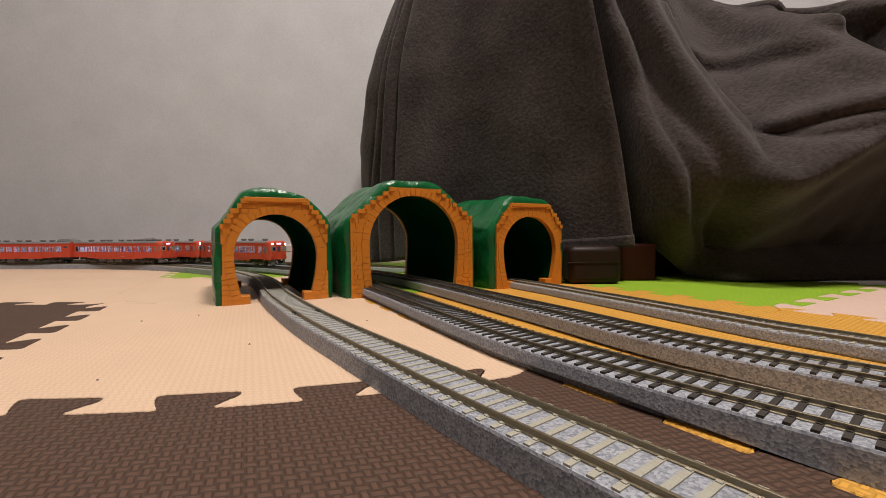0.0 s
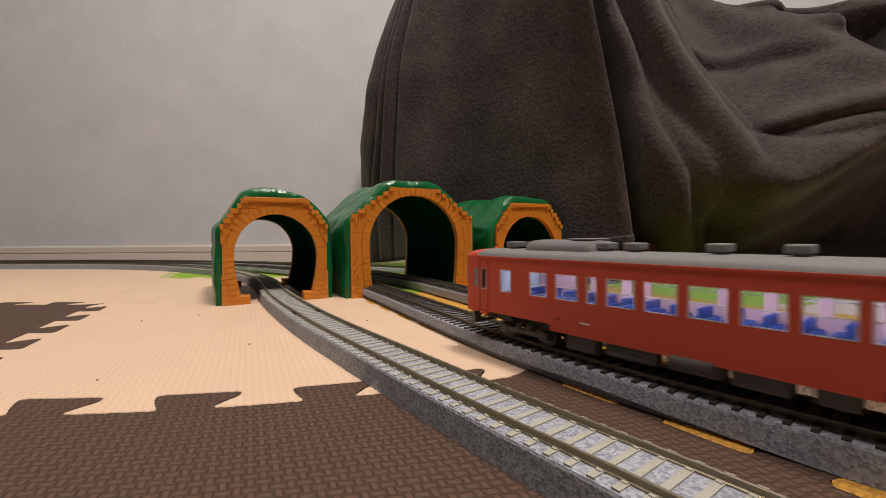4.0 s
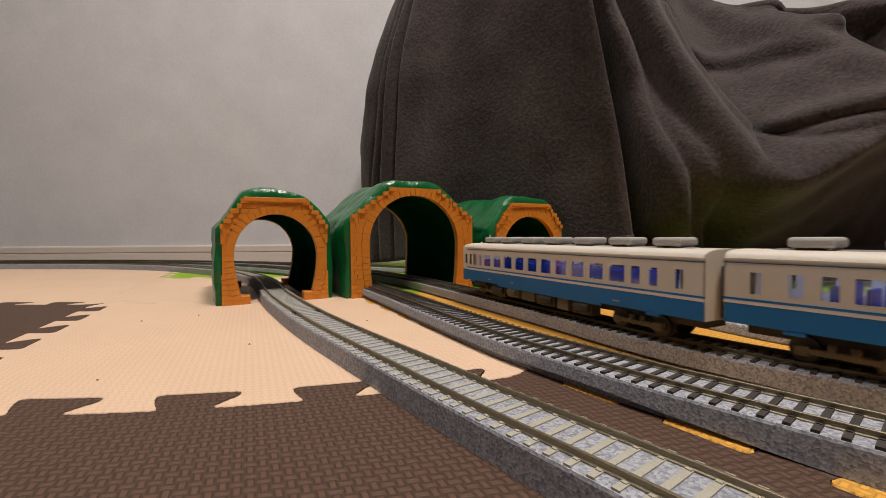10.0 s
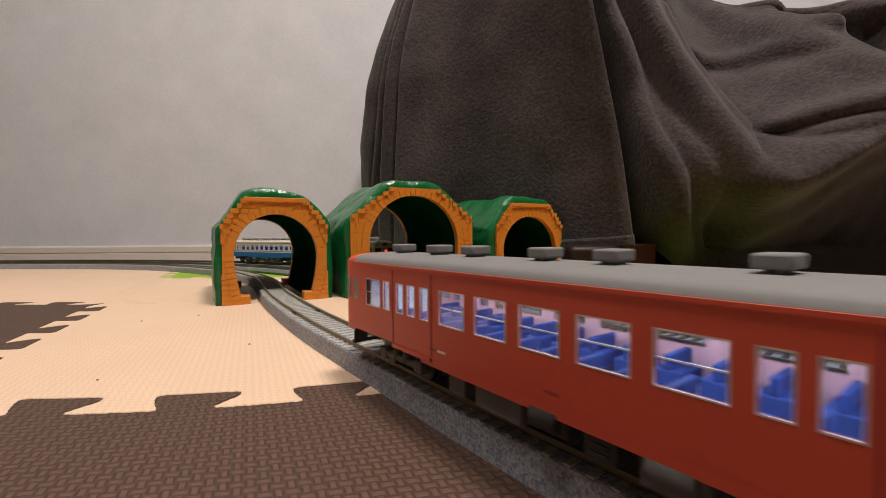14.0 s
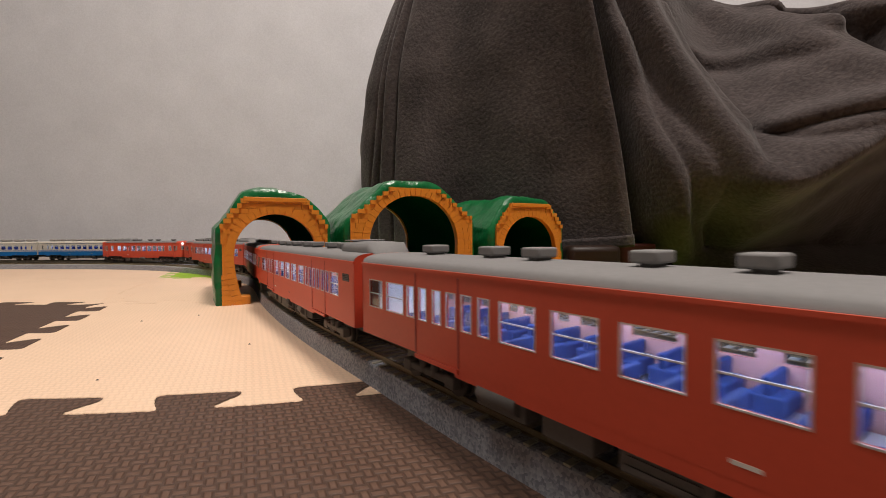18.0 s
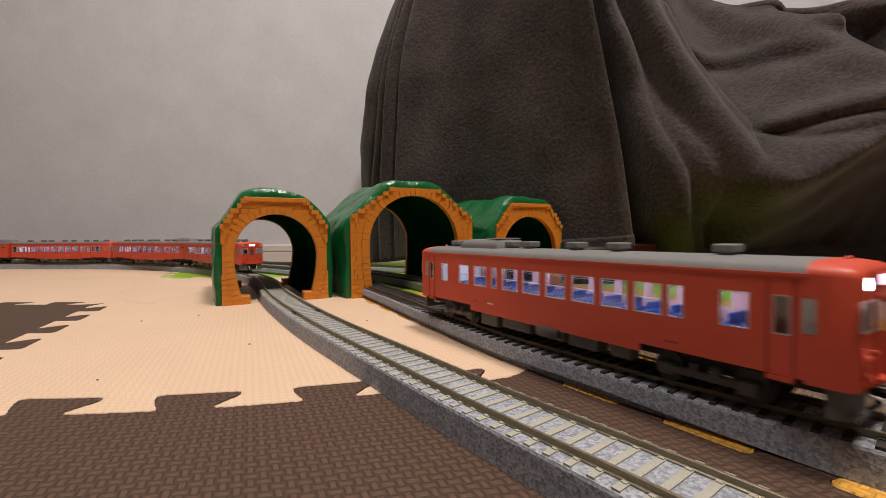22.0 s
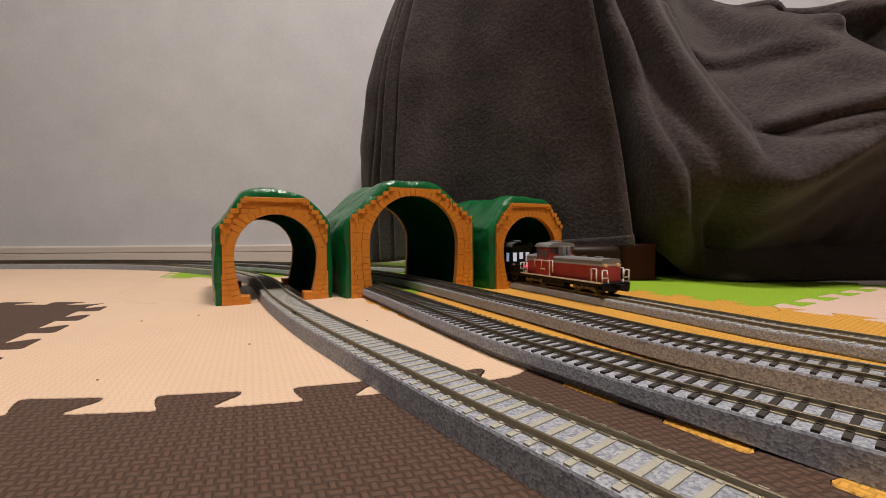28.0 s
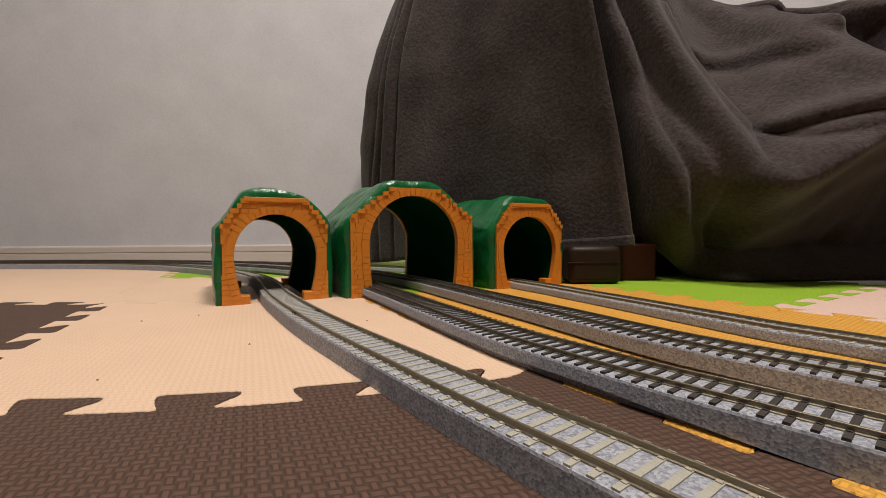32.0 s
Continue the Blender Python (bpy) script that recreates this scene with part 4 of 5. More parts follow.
def railcar(length, fracs, scheme, cabs, lights, words, seed, group, big_ac, vents, doors, louvre=()):
    """A diesel railcar on two bogies. cabs: the ends with a driver's front (+1, -1)."""
    t = thing("diesel_railcar", pose(0, 0, 0), words, "model railcar", group)
    red = scheme == "red"
    upper, lower = (RED, RED) if red else (IVORY, BLUE)
    split = None if red else .0236
    zb, zt = (.0252, .0359) if red else (.0270, .0366)
    lo, hi = (-length / 2 + (.0112 if -1 in cabs else 0), length / 2 - (.0112 if 1 in cabs else 0))
    wins = windows_of(fracs, length)
    cut = [w for w in wins if lo + .0005 < w[0] and w[1] < hi - .0005]
    for side in (-1, 1):
        y = side * HALF
        bm = cell_wall(hi - lo, y, [(a - (hi + lo) / 2, b - (hi + lo) / 2, zb, zt) for a, b in cut], SILL, GUTTER, .0008, split)
        bmesh.ops.translate(bm, verts=bm.verts, vec=((hi + lo) / 2, 0, 0))
        w = part("side_wall", bm, [lower, upper if not red else lower, LED_LIT_RED if red else CABIN], t)
        s = side
        for a, b in wins:
            if (a, b) not in cut:
                part("cab_pane", box(a, b, *sorted((y - s * .0003, y + s * .00012)), zb + .001, zt), PANE_PALE if red else PANE_DARK, w, "cab side window")
                continue
            part("window_frame", frame_ring(a - .0003, b + .0003, zb - .0003, zt + .0003, y, .00012 if red else .0001, .00035), SILVER if red else upper, w)
            if b - a > .008 and red:
                part("window_bar", box(a, b, *sorted((y - s * .0005, y - s * .0001)), (zb + zt) / 2 - .00018, (zb + zt) / 2 + .00018), SILVER, w)
            p = part("pane", box(a, b, *sorted((y - s * .0007, y - s * .0005)), zb, zt), PANE, w)
            p.visible_shadow = False
        for a, b in doors:
            xa, xb = length / 2 - a * length, length / 2 - b * length
            for x in (xa, xb) if red else ():
                part("door_edge", box(x - .0003, x + .0003, *sorted((y, y + s * .00022)), SILL + .0002, GUTTER - .0015), RED_DARK, w)
            part("door_step", box(min(xa, xb), max(xa, xb), *sorted((y - s * .002, y + s * .0006)), SILL - .0016, SILL - .0002), upper if red else lower, w)
        part("gutter", box(lo, hi, *sorted((y - s * .0004, y + s * .0006)), GUTTER - .0006, GUTTER + .0003), upper, w)
        part("skirt", box(-length * .235, length * .235, *sorted((y - s * .0008, y - s * .00005)), SILL - (.0030 if red else .0016), SILL + .0001), lower, w)
        for f in louvre:
            x = length / 2 - f * length
            lv = part("louvre", box(x - .0042, x + .0042, *sorted((y - s * .0002, y + s * .0001)), .0332, .0366), UNDER, w, "dark louvre panel")
            for k in range(4):
                part("slat", box(x - .0040, x + .0040, *sorted((y, y + s * .0003)), .0335 + k * .0008, .0339 + k * .0008), UNDER_PALE, lv)
        if not red:
            part("white_band", box(lo, hi, *sorted((y - s * .0002, y + s * .00018)), .0222, .0236), WHITE, w)
            part("blue_line", box(lo, hi, *sorted((y - s * .0002, y + s * .00018)), .0238, .0248), BLUE, w)
            part("blue_line", box(lo, hi, *sorted((y - s * .0002, y + s * .00018)), .0405, .0409), BLUE, w)
        rnd = random.Random(seed + side)
        for k in range(3):
            x = rnd.uniform(-length * .3, length * .3)
            part("side_mark", box(x, x + .0045, *sorted((y, y + s * .0001)), .0158, .0166), PALE_GREY if not red else WHITE if k == 0 else RED_DARK, w)
    # roof, red or ivory over the driver's ends
    prof = arc_roof(0, HALF, GUTTER, CROWN)
    cuts = [lo, hi]
    for a, b in zip(cuts[:-1], cuts[1:]):
        bm = bmesh.new()
        loft(bm, [[(x, y, z) for y, z in prof] for x in np.linspace(a, b, 3)], closed=False)
        loft(bm, [[(x, y * .95, z - .0008) for y, z in prof] for x in (a, b)], closed=False)
        part("roof", bm, ROOF_GREY if red else IVORY, t)
    if not red:
        bm = bmesh.new()
        loft(bm, [[(x, y * .72, CROWN + .0004 - abs(y) * .055) for y in np.linspace(-HALF, HALF, 9)] for x in np.linspace(lo + .014, hi - .014, 3)], closed=False)
        part("roof_walk", bm, ROOF_GREY, t, "dark grey roof centre")
    for f in vents:
        if red:
            vent(t, length / 2 - f * length, .0068, .0086, .0030, CROWN - .0006, None, "roof_vent", "", .0006)
        else:
            vent(t, length / 2 - f * length, .0168, .0150, .0046, CROWN - .0005, PALE_GREY, "roof_cooler", "pale grey cooler box", .0016)
    if not red:
        for f in (.2, .47, .75):
            vent(t, length / 2 - f * length, .0075, .006, .0010, CROWN - .0006, PALE_GREY, "roof_vent", "", .0003)
        part("antenna", add_rod(rod((length / 2 - .022, 0, CROWN), (length / 2 - .022, 0, CROWN + .0035), .0022, 10, .0012), (length / 2 - .022, 0, CROWN + .003), (length / 2 - .022, 0, CROWN + .0075), .0007, 8), PALE_GREY, t)
    for f in big_ac:
        x = length / 2 - f * length
        bm = bmesh.new()
        rings = []
        for dx, g, zz in ((-.0215, .80, 0), (-.0195, .94, .0028), (-.0165, 1, .0050), (-.0155, 1, .0055), (.0150, 1, .0055), (.0168, .97, .0048), (.0175, .94, 0)):
            rings.append([(x + dx, y * g * .0105, CROWN - .003 + (zz + .002) * k + .0005) for y, k in ((-1, 0), (-1, .5), (-.88, .92), (0, 1), (.88, .92), (1, .5), (1, 0))])
        loft(bm, rings, closed=False)
        unit = part("roof_unit", bm, ROOF_GREY, t, "large grey rounded roof unit")
        part("seam_lid", box(x + .0050, x + .0158, -.0090, .0090, CROWN + .0049, CROWN + .0056, .0005), ROOF_GREY, unit)
    for s in (1, -1):
        if s in cabs:
            cab_front(t, length, s, upper, lights if s == 1 else "none", None if red else lower, split)
        else:
            end_wall(t, length, s, upper, ROOF_GREY)
    # inside
    part("cabin_floor", box(lo + .002, hi - .002, -HALF + .0012, HALF - .0012, SILL + .0008, SILL + .0022), CABIN, t)
    part("cabin_ceiling", box(lo + .002, hi - .002, -HALF + .0014, HALF - .0014, GUTTER - .0010, GUTTER - .0004), CABIN, t)
    part("light_strip", box(lo + .022, hi - .022, -.0040, .0040, GUTTER - .0021, GUTTER - .0012), LED if red else LED_DIM, t, "lit white LED strip")
    for x in (lo + .013, hi - .013):
        part("bulkhead", box(x - .0005, x + .0005, -HALF + .0012, HALF - .0012, SILL + .0022, GUTTER - .0012), CABIN, t)
    seats(t, length, -length * (.392 if red else .36), length * (.392 if red else .36), SEAT_BLUE if red else SEAT_BRIGHT)
    under_boxes(t, length, seed)
    for x in (-.325 * length, .325 * length):
        bogie(t, x)
    return t


R1_LENGTH = .241
# windows as (distance from the driver's end, width), turned into shares of the length
NEAR_CAB = [(.0055, .0028), (.0125, .0040), (.0285, .0120), (.0398, .0046), (.0500, .0046), (.0578, .0046), (.0662, .0046)] + [(.0813 + .01748 * k, .0123) for k in range(5)]
NEAR_CAB += [(x, .0045) for x in (.1638, .1715, .1790, .1866, .1948, .2025)] + [(.2137, .0123)]
RED_47 = [(x / R1_LENGTH, w / R1_LENGTH) for x, w in NEAR_CAB]
RED_47_END = RED_47 + [(.2287 / R1_LENGTH, .0105 / R1_LENGTH)]
RED_40 = [(.046, .014), (.073, .016), (.127, .033), (.207, .022), (.252, .046), (.314, .050), (.380, .050), (.448, .050), (.516, .050), (.584, .050),
          (.640, .018), (.695, .048), (.765, .042), (.858, .031), (.929, .016), (.956, .013)]
BLUE_58 = [(.040, .014), (.074, .015), (.108, .026), (.146, .024)] + [(.195 + .0655 * k, .046) for k in range(10)] + [(.838, .024), (.884, .022), (.945, .018)]
DOORS_47 = [(.186, .292), (.727, .826)]
R1_GROUP = "vermilion train on the near track"

R1 = [railcar(R1_LENGTH, RED_47, "red", (1,), "sign", "vermilion model railcar with a large grey roof unit and lit windows", 5, R1_GROUP,
              [.915], [.10, .21, .30, .43, .52, .66, .755], DOORS_47, (.956,))]
R1.append(railcar(R1_LENGTH, RED_47_END, "red", (1,), "sign", "vermilion model railcar with lit windows and small roof vents", 6, R1_GROUP,
                  [], [.10, .21, .30, .43, .52, .66, .74, .88], DOORS_47))
for i in range(2):
    R1.append(copy_thing(R1[i], pose(0, 0, 0)))
R2 = [railcar(.227, RED_40, "red", (1, -1), "head", "vermilion model railcar with bright headlights and lit windows", 9, "vermilion train on the double track",
              [.745], [.17, .36, .46, .60, .66, .84, .90], [(.060, .088), (.915, .943)])]
R2.append(copy_thing(R2[0], pose(0, 0, 0)))
BB = [railcar(.2345, BLUE_58, "blue", (1,), "none", "ivory and blue model railcar with pale roof coolers", 14, "ivory and blue train",
              [], [.14, .25, .37, .49, .62, .75, .88], [(.072, .104), (.868, .90)])]
BB.append(copy_thing(BB[0], pose(0, 0, 0)))


def locomotive():
    """A red diesel shunter: long bonnet to the front, cab behind the middle."""
    t = thing("diesel_locomotive", pose(0, 0, 0), "dark red model diesel locomotive with white handrails", "model locomotive")
    L = .134
    part("frame", box(-L / 2, L / 2, -.0165, .0165, .0085, .0120, .0006), BLACK, t)
    for side in (-1, 1):
        part("deck_edge", box(-L / 2 + .002, L / 2 - .002, *sorted((side * .0163, side * .0169)), .0112, .0127), WHITE, t, "white painted deck edge")
    for name, x0, x1 in (("long_bonnet", -.012, L / 2 - .006), ("short_bonnet", -L / 2 + .006, -.034)):
        b = part(name, box(x0, x1, -.0112, .0112, .0118, .0290, .0008), RED_DARK, t)
        bm = bmesh.new()
        prof = [(-.0113, .0284), (-.0113, .0318), (-.0095, .0334), (0, .0340), (.0095, .0334), (.0113, .0318), (.0113, .0284)]
        loft(bm, [[(x, y, z) for y, z in prof] for x in (x0 + .0006, x1 - .0006)], caps=True, smooth=False)
        part("bonnet_top", bm, ROOF_GREY, b, "grey bonnet top")
        part("white_band", box(x0 - .0001, x1 + .0001, -.01145, .01145, .0268, .0286), PALE_GREY, b)
        n = int((x1 - x0) / .0085)
        for k in range(n):
            for side in (-1, 1):
                x = x0 + .002 + k * .0085
                part("bonnet_door", box(x, x + .0074, *sorted((side * .0110, side * .0113)), .0140, .0264, .0002), RED_DARK, b)
        for k in range(3):
            part("roof_fan", rod(((x0 + x1) / 2 + (k - 1) * (x1 - x0) * .28, 0, .0334), ((x0 + x1) / 2 + (k - 1) * (x1 - x0) * .28, 0, .0349), .0042 if k != 1 else .0022, 16), ROOF_GREY, b)
        xe = x1 if name == "long_bonnet" else x0
        sg = 1 if name == "long_bonnet" else -1
        for side in (-1, 1):
            part("headlamp", rod((xe - sg * .001, side * .0078, .0276), (xe + sg * .0012, side * .0078, .0276), .0017, 12), AMBER if sg > 0 else LENS, b, "round lamp glass")
    cab = part("cab", box(-.0345, -.0115, -.0160, .0160, .0112, .0430, .0010), RED_DARK, t)
    bm = bmesh.new()
    loft(bm, [[(x, y, z) for y, z in arc_roof(0, .0168, .0428, .0480)] for x in (-.0365, -.0095)], closed=False, caps=True)
    part("cab_roof", bm, ROOF_GREY, cab, "grey curved cab roof")
    part("roof_unit", box(-.028, -.020, -.006, .006, .0470, .0496, .0006), ROOF_GREY, cab)
    for side in (-1, 1):
        for k in range(4):
            x = -.0335 + k * .0053
            part("side_window", box(x, x + .0047, *sorted((side * .0158, side * .0162)), .0315, .0405, .0002), PANE_DARK, cab)
        part("white_band", box(-.0347, -.0113, *sorted((side * .0158, side * .01625)), .0276, .0292), WHITE, cab)
        part("exhaust", box(-.0108, -.0020, *sorted((side * .0008, side * .0052)), .033, .0442, .0008), ROOF_GREY, cab)
        for x, sg in ((-.0118, 1), (-.0342, -1)):
            part("end_window", box(*sorted((x, x + sg * .0006)), *sorted((side * .0055, side * .0140)), .0365, .0415, .0002), PANE_DARK, cab)
        for x, sg in ((L / 2, 1), (-L / 2, -1)):
            rail = bmesh.new()
            tube_path(rail, [(x - sg * .001, side * .0160, .0090), (x - sg * .001, side * .0160, .0235), (x - sg * .001, side * .0105, .0235), (x - sg * .001, side * .0090, .0150), (x - sg * .001, side * .0090, .0090)], .00055)
            tube_path(rail, [(x - sg * .001, side * .0160, .0165), (x - sg * .001, side * .0095, .0165)], .00048)
            part("handrail", rail, WHITE, t, "white wire handrail")
            rail = bmesh.new()
            tube_path(rail, [(x - sg * .008, side * .0163, .0112), (x - sg * .008, side * .0163, .0245), (x - sg * .0145, side * .0163, .0245), (x - sg * .0145, side * .0163, .0112)], .00055)
            part("handrail", rail, WHITE, t)
            steps = bmesh.new()
            for z in (.0030, .0060):
                add_box(steps, *sorted((x - sg * .001, x - sg * .007)), *sorted((side * .0125, side * .0165)), z, z + .0006)
            add_box(steps, *sorted((x - sg * .001, x - sg * .0016)), *sorted((side * .0125, side * .0165)), .0030, .0090)
            part("step", steps, BLACK, t)
        rail = bmesh.new()
        tube_path(rail, [(-.0105, side * .0163, .0120), (-.0105, side * .0163, .0290), (-.0050, side * .0163, .0290), (-.0050, side * .0163, .0165)], .00055)
        tube_path(rail, [(-.0370, side * .0163, .0210), (-.0370, side * .0163, .0290), (-.0240, side * .0166, .0290), (-.0240, side * .0166, .0215)], .00055)
        part("handrail", rail, WHITE, t)
        part("fuel_tank", box(-.022, .012, *sorted((side * .0150, side * .0070)), .0030, .0088, .0008), BLACK, t)
        part("number_bar", box(-.0270, -.0190, *sorted((side * .0160, side * .0163)), .0185, .0198), WHITE, cab)
    for x, sg in ((L / 2 - .001, 1), (-L / 2 + .001, -1)):
        part("buffer_beam", box(*sorted((x, x + sg * .001)), -.0165, .0165, .0045, .0112, .0003), BLACK, t)
        coupler(t, x, sg)
    bogie(t, -.043)
    bogie(t, .040)
    return t


def brake_van():
    """A short black guard's van with open end decks and lit windows."""
    t = thing("brake_van", pose(0, 0, 0), "black model guard's van with lit windows and open decks", "model wagon", "black guard's vans")
    a, b = -.0232, .0126
    back, tip = -.0300, .0375
    part("frame", box(back, tip, -.0150, .0150, .0080, .0112, .0005), BLACK, t)
    mid = (a + b) / 2
    wins = [(-.0142 - mid, -.0080 - mid, .0305, .0338), (.0014 - mid, .0090 - mid, .0232, .0347)]
    for side in (-1, 1):
        y = side * .0148
        bm = cell_wall(b - a, y, wins, .0090, .0424, .0008)
        bmesh.ops.translate(bm, verts=bm.verts, vec=(mid, 0, 0))
        w = part("side_wall", bm, [BLACK, BLACK, CABIN], t)
        for p, q, c, d in [(p + mid, q + mid, c, d) for p, q, c, d in wins]:
            part("window_frame", frame_ring(p - .0003, q + .0003, c - .0003, d + .0003, y, .00025, .0005), BLACK, w)
            x = part("pane", box(p, q, *sorted((y - side * .0007, y - side * .0005)), c, d), PANE, w)
            x.visible_shadow = False
        for x, l in ((-.017, .005), (-.003, .003)):
            part("side_mark", box(x, x + l, *sorted((y, y + side * .0001)), .0150, .0156), PALE_GREY, w)
        for x, x2 in ((tip - .0005, b),):
            rail = bmesh.new()
            tube_path(rail, [(x, side * .0145, .0105), (x, side * .0145, .0205), (x2, side * .0145, .0205)], .0005)
            tube_path(rail, [(x, side * .0145, .0205), (x, side * .0060, .0205), (x, side * .0060, .0105)], .0005)
            part("deck_rail", rail, BLACK, t)
            part("deck_panel", box(*sorted((x, x2)), *sorted((side * .0143, side * .0147)), .0106, .0160), BLACK, t)
        part("axle_guard", box(-.0175, -.0105, *sorted((side * .0118, side * .0130)), .0030, .0085), BLACK, t)
        part("axle_guard", box(.0105, .0175, *sorted((side * .0118, side * .0130)), .0030, .0085), BLACK, t)
        part("tail_lamp", rod((a, side * .0125, .0205), (a - .0016, side * .0125, .0205), .0014, 10), TAIL_RED, t)
        part("lamp_plate", box(.0170, .0210, *sorted((side * .0147, side * .0152)), .0195, .0216), PALE_GREY, t)
        part("step_board", box(-.012, .012, *sorted((side * .0135, side * .0165)), .0040, .0048), BLACK, t)
    for x in (a, b):
        e = part("end_wall", box(x - .0005, x + .0005, -.0146, .0146, .0105, .0432), BLACK, t)
        sg = 1 if x > 0 else -1
        for y, foot in ((-.0094, .0238), (0, .0266), (.0094, .0238)):
            part("end_window", box(*sorted((x + sg * .0005, x + sg * .0008)), y - .0027, y + .0027, foot, .0346, .0002), END_PANE, e, "end window with cabin light put in as a glow")
    for side in (-1, 1):
        part("tail_lamp", box(tip - .0004, tip + .0010, *sorted((side * .0105, side * .0135)), .0180, .0204, .0003), TAIL_RED, t, "red tail lamp")
    bm = bmesh.new()
    prof = arc_roof(0, .0158, .0416, .0478)
    loft(bm, [[(x, y, z) for y, z in prof] for x in (a - .0035, b + .0035)], closed=False)
    loft(bm, [[(x, y * .96, z - .0007) for y, z in prof] for x in (a - .0035, b + .0035)], closed=False)
    part("roof", bm, VAN_ROOF, t, "grey curved roof")
    vent(t, .0030, .0075, .007, .0018, .0464, None, "roof_vent", "", .0005)
    vent(t, -.0075, .0055, .005, .0014, .0464, None, "roof_vent", "", .0004)
    part("cabin_floor", box(a, b, -.014, .014, .0108, .0120), CABIN, t)
    # black panel added to stop strip light leaking out under the roof
    part("cabin_ceiling", box(a + .0006, b - .0006, -.0138, .0138, .0408, .0414), BLACK, t)
    # white board added to catch the strip light and brighten the windows
    part("window_glow_board", box(a + .002, b - .002, -.0008, .0008, .0120, .0390), CABIN, t, "added white board that brightens the windows")
    for y in (-.0075, .0075):
        part("light_strip", box(a + .003, b - .003, y - .002, y + .002, .0398, .0405), VAN_LIGHT, t, "lit white LED strip")
    part("stove", rod((.004, .008, .012), (.004, .008, .022), .003, 12), BLACK, t)
    for x in (-.014, .014):
        bm = bmesh.new()
        add_rod(bm, (x, -.0112, .0054), (x, .0112, .0054), .0012, 8)
        for side in (-1, 1):
            add_rod(bm, (x, side * .0072, .0054), (x, side * .0080, .0054), .0062, 20)
            add_rod(bm, (x, side * .0080, .0054), (x, side * .0105, .0054), .0054, 20)
        part("wheelset", bm, STEEL, t)
    coupler(t, tip - .004, 1)
    coupler(t, back + .004, -1)
    return t


KK = [locomotive(), brake_van()]
for i in range(2):
    KK.append(copy_thing(KK[1], pose(0, 0, 0)))


# ---- ceiling lamps, out of view; the second is made up ----
def unseen_ceiling_lamp(x, y):
    t = thing("unseen_ceiling_lamp", pose(x, y, 2.40), "unseen round white ceiling lamp with a glowing cover", "ceiling lamp", "ceiling lamps")
    part("mount", rod((0, 0, 0), (0, 0, -.045), .20, 40), WHITE, t)
    part("cover", rod((0, 0, -.045), (0, 0, -.080), .24, 40, .21), mat("lit_lamp_cover", (0.9, 0.88, 0.85), 0.5, emit=2.0, emit_colour=(1.0, 0.92, 0.84)), t, "glowing white cover")


unseen_ceiling_lamp(.52, -.12)
# made-up fixture to go with the fill lamp
unseen_ceiling_lamp(-.58, -.02)


# ---- crumbs on the mats ----
bm = bmesh.new()
for cx, cy in ((-.240, .335), (-.162, .196), (-.208, .358), (-.06, .33), (-.30, .30), (-.12, .26)):
    rnd = random.Random(cx)
    vs = [bm.verts.new((cx + .0012 * math.cos(a) * rnd.uniform(.5, 1), cy + .0008 * math.sin(a) * rnd.uniform(.5, 1), .0)) for a in (0, 1.2, 2.4, 3.6, 5.0)]
    tip = bm.verts.new((cx, cy, .0008))
    for i in range(5):
        bm.faces.new((vs[i], vs[(i + 1) % 5], tip))
tagged(link("crumbs", bm, UNDER), "tiny dark crumbs scattered on the cream mat", "crumbs", kind="stuff")


# ---- running of the trains ----
def glide(table, t):
    """A distance between the table's (seconds, metres) rows, straight on beyond its ends."""
    if t <= table[0][0]:
        a, b = table[0], table[1]
    elif t >= table[-1][0]:
        a, b = table[-2], table[-1]
    else:
        k = next(i for i in range(len(table) - 1) if table[i + 1][0] >= t)
        a, b = table[k], table[k + 1]
    return a[1] + (b[1] - a[1]) * (t - a[0]) / (b[0] - a[0])


def run_car(car, k, middle, spread, flip):
    """Keys a car whose middle is at the distance middle(t) along track k, carried by its two bogies."""
    rows = []
    for i in range(161):
        t = i * .2
        s = middle(t)
        a, _ = on_track(k, s - spread)
        b, _ = on_track(k, s + spread)
        c = (a + b) / 2
        yaw = math.degrees(math.atan2(b[1] - a[1], b[0] - a[0])) + (180 if flip else 0)
        rows.append((t, pose(c[0], c[1], RAIL_TOP + DROP_OF[k], 0, 0, yaw)))
    walk(car, rows)


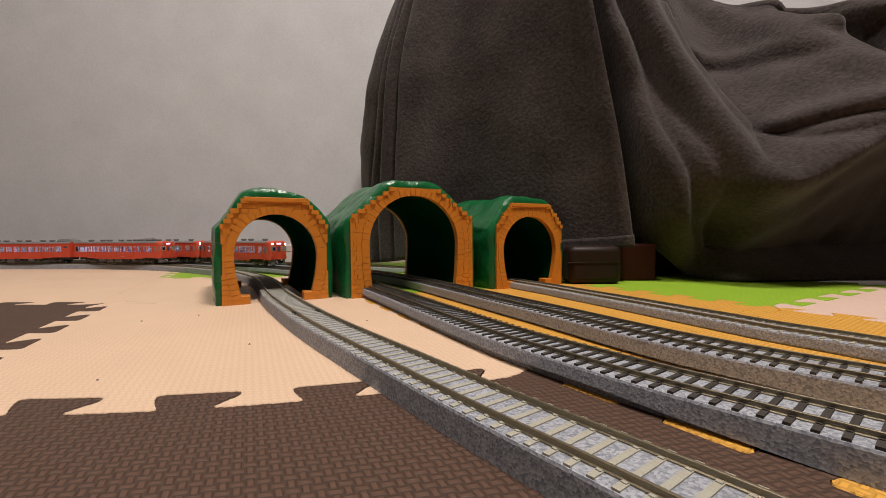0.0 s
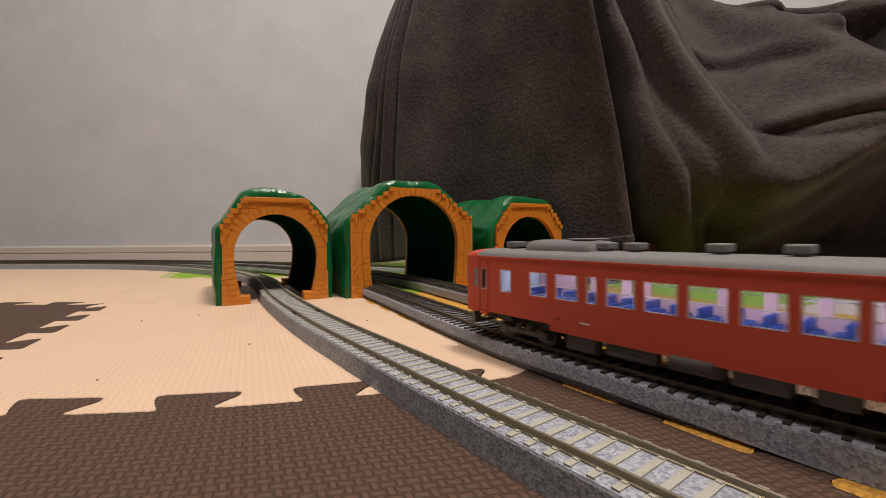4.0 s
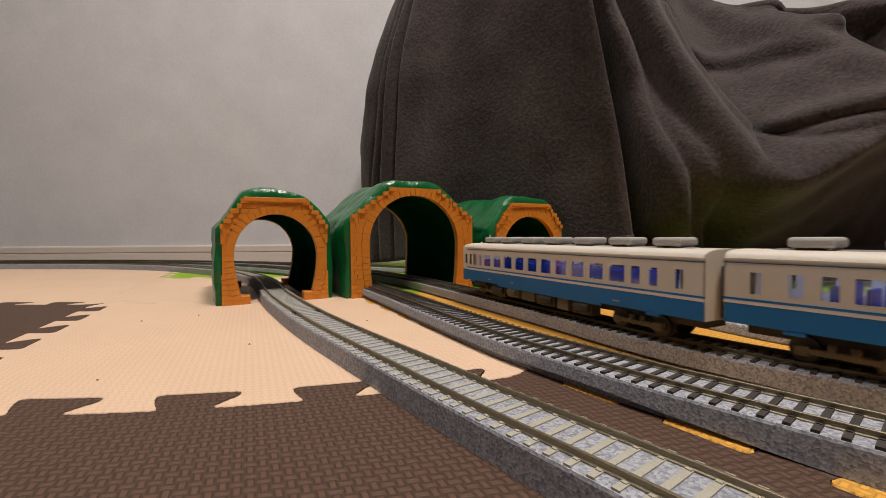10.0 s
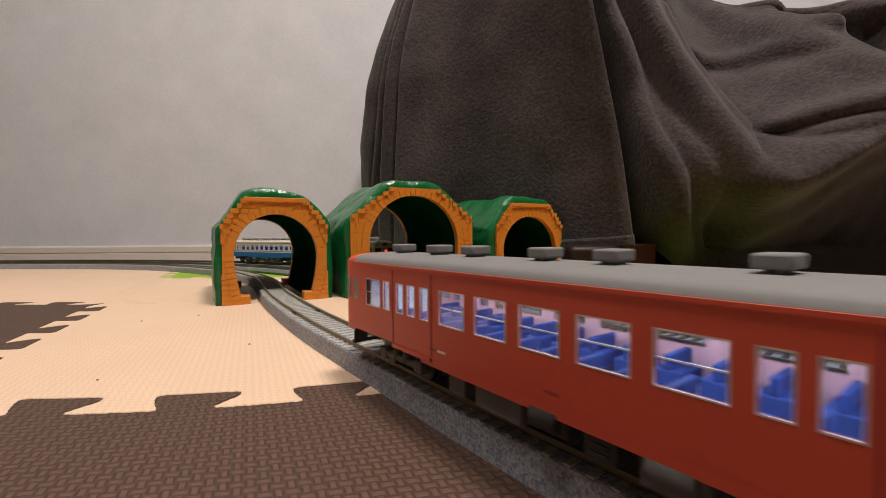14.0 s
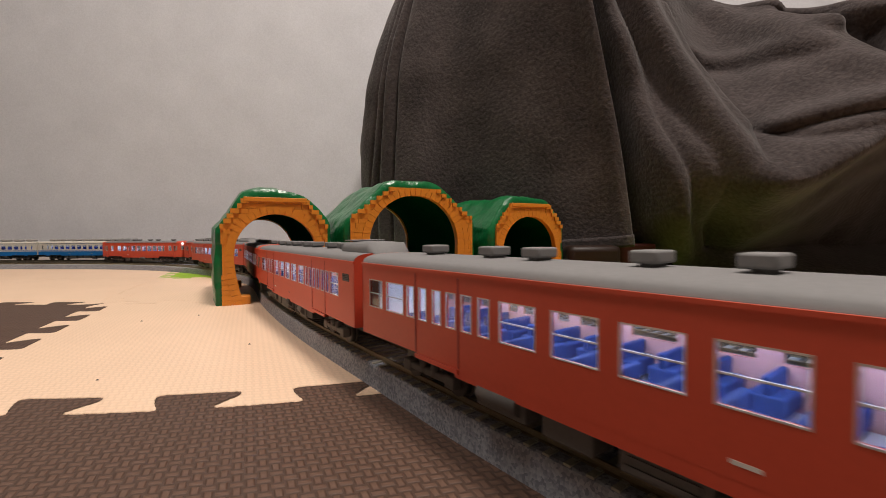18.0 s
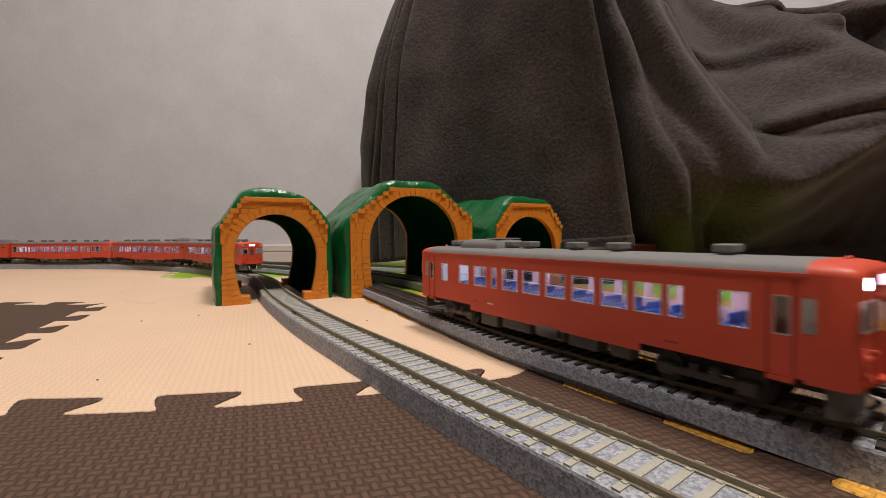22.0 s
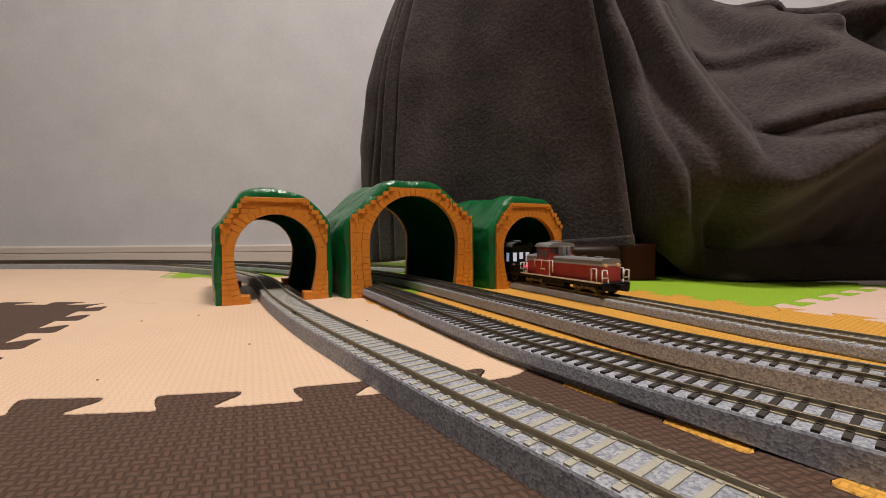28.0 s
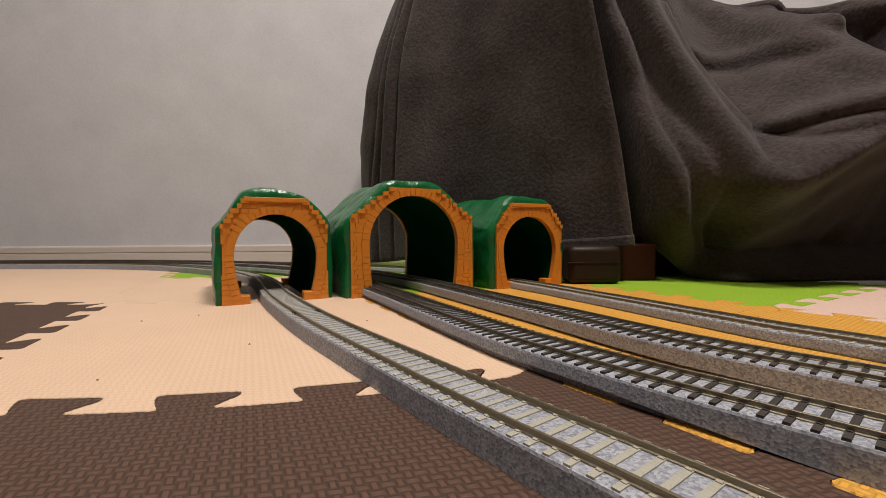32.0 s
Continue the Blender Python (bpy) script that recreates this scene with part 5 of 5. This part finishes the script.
R1_HEAD = [(0, -2.878), (1.8, -2.517), (12.8, .030), (13.0, .067), (13.2, .098), (14.5, .324), (17.0, .781), (18.5, 1.047), (19.0, 1.129), (19.5, 1.228), (25.5, 2.415), (32.0, 3.72)]
R2_LAP = TRACK[2][1]
R2_MID = [(0, 1.083), (0.04, 1.0715), (1.74, 0.556), (2.1, 0.471), (2.4, 0.395), (2.7, 0.327), (3.24, 0.1885), (3.74, 0.0694), (4.24, -0.051),
          (16.5, 1.507 - R2_LAP), (17.1, 1.332 - R2_LAP), (18.3, 1.0715 - R2_LAP), (20.00, 0.556 - R2_LAP), (20.36, 0.471 - R2_LAP), (20.66, 0.395 - R2_LAP), (20.96, 0.327 - R2_LAP), (21.50, 0.1885 - R2_LAP), (22.00, 0.0694 - R2_LAP), (22.50, -0.051 - R2_LAP), (32.0, -2.9 - R2_LAP)]
B_MID = [(0, -1.58), (8.4, -.108), (8.8, -.053), (9.0, -.0235), (9.2, .010), (9.6, .083), (10.0, .156), (10.4, .2125), (10.8, .274), (11.2, .345), (11.6, .419), (12.0, .471), (12.4, .545), (12.8, .624), (13.4, .754), (14.5, .985), (16.5, 1.346), (18.9, 1.881), (32.0, 4.5)]
K_HEAD = [(0, 5.4), (19.5, 1.815), (20.0, 1.724), (23.0, 1.155), (24.0, .998), (25.0, .848), (27.5, .401), (28.7, .243), (30.0, .0676), (32.0, -.202)]


def motions():
    for i, car in enumerate(R1):
        run_car(car, 1, lambda t, i=i: glide(R1_HEAD, t) - .1235 - .2470 * i, .0785, i % 2 == 1)
    for i, car in enumerate(R2):
        run_car(car, 2, lambda t, i=i: glide(R2_MID, t) + (i - .5) * .2385, .073, True)
    for i, car in enumerate(BB):
        run_car(car, 3, lambda t, i=i: glide(B_MID, t) - (i - .5) * .2390, .075, i == 1)
    run_car(KK[0], 4, lambda t: glide(K_HEAD, t) + .069, .04, True)
    for i, car in enumerate(KK[1:]):
        run_car(car, 4, lambda t, i=i: glide(K_HEAD, t) + .1672 + .0751 * i, .018, True)


motions()
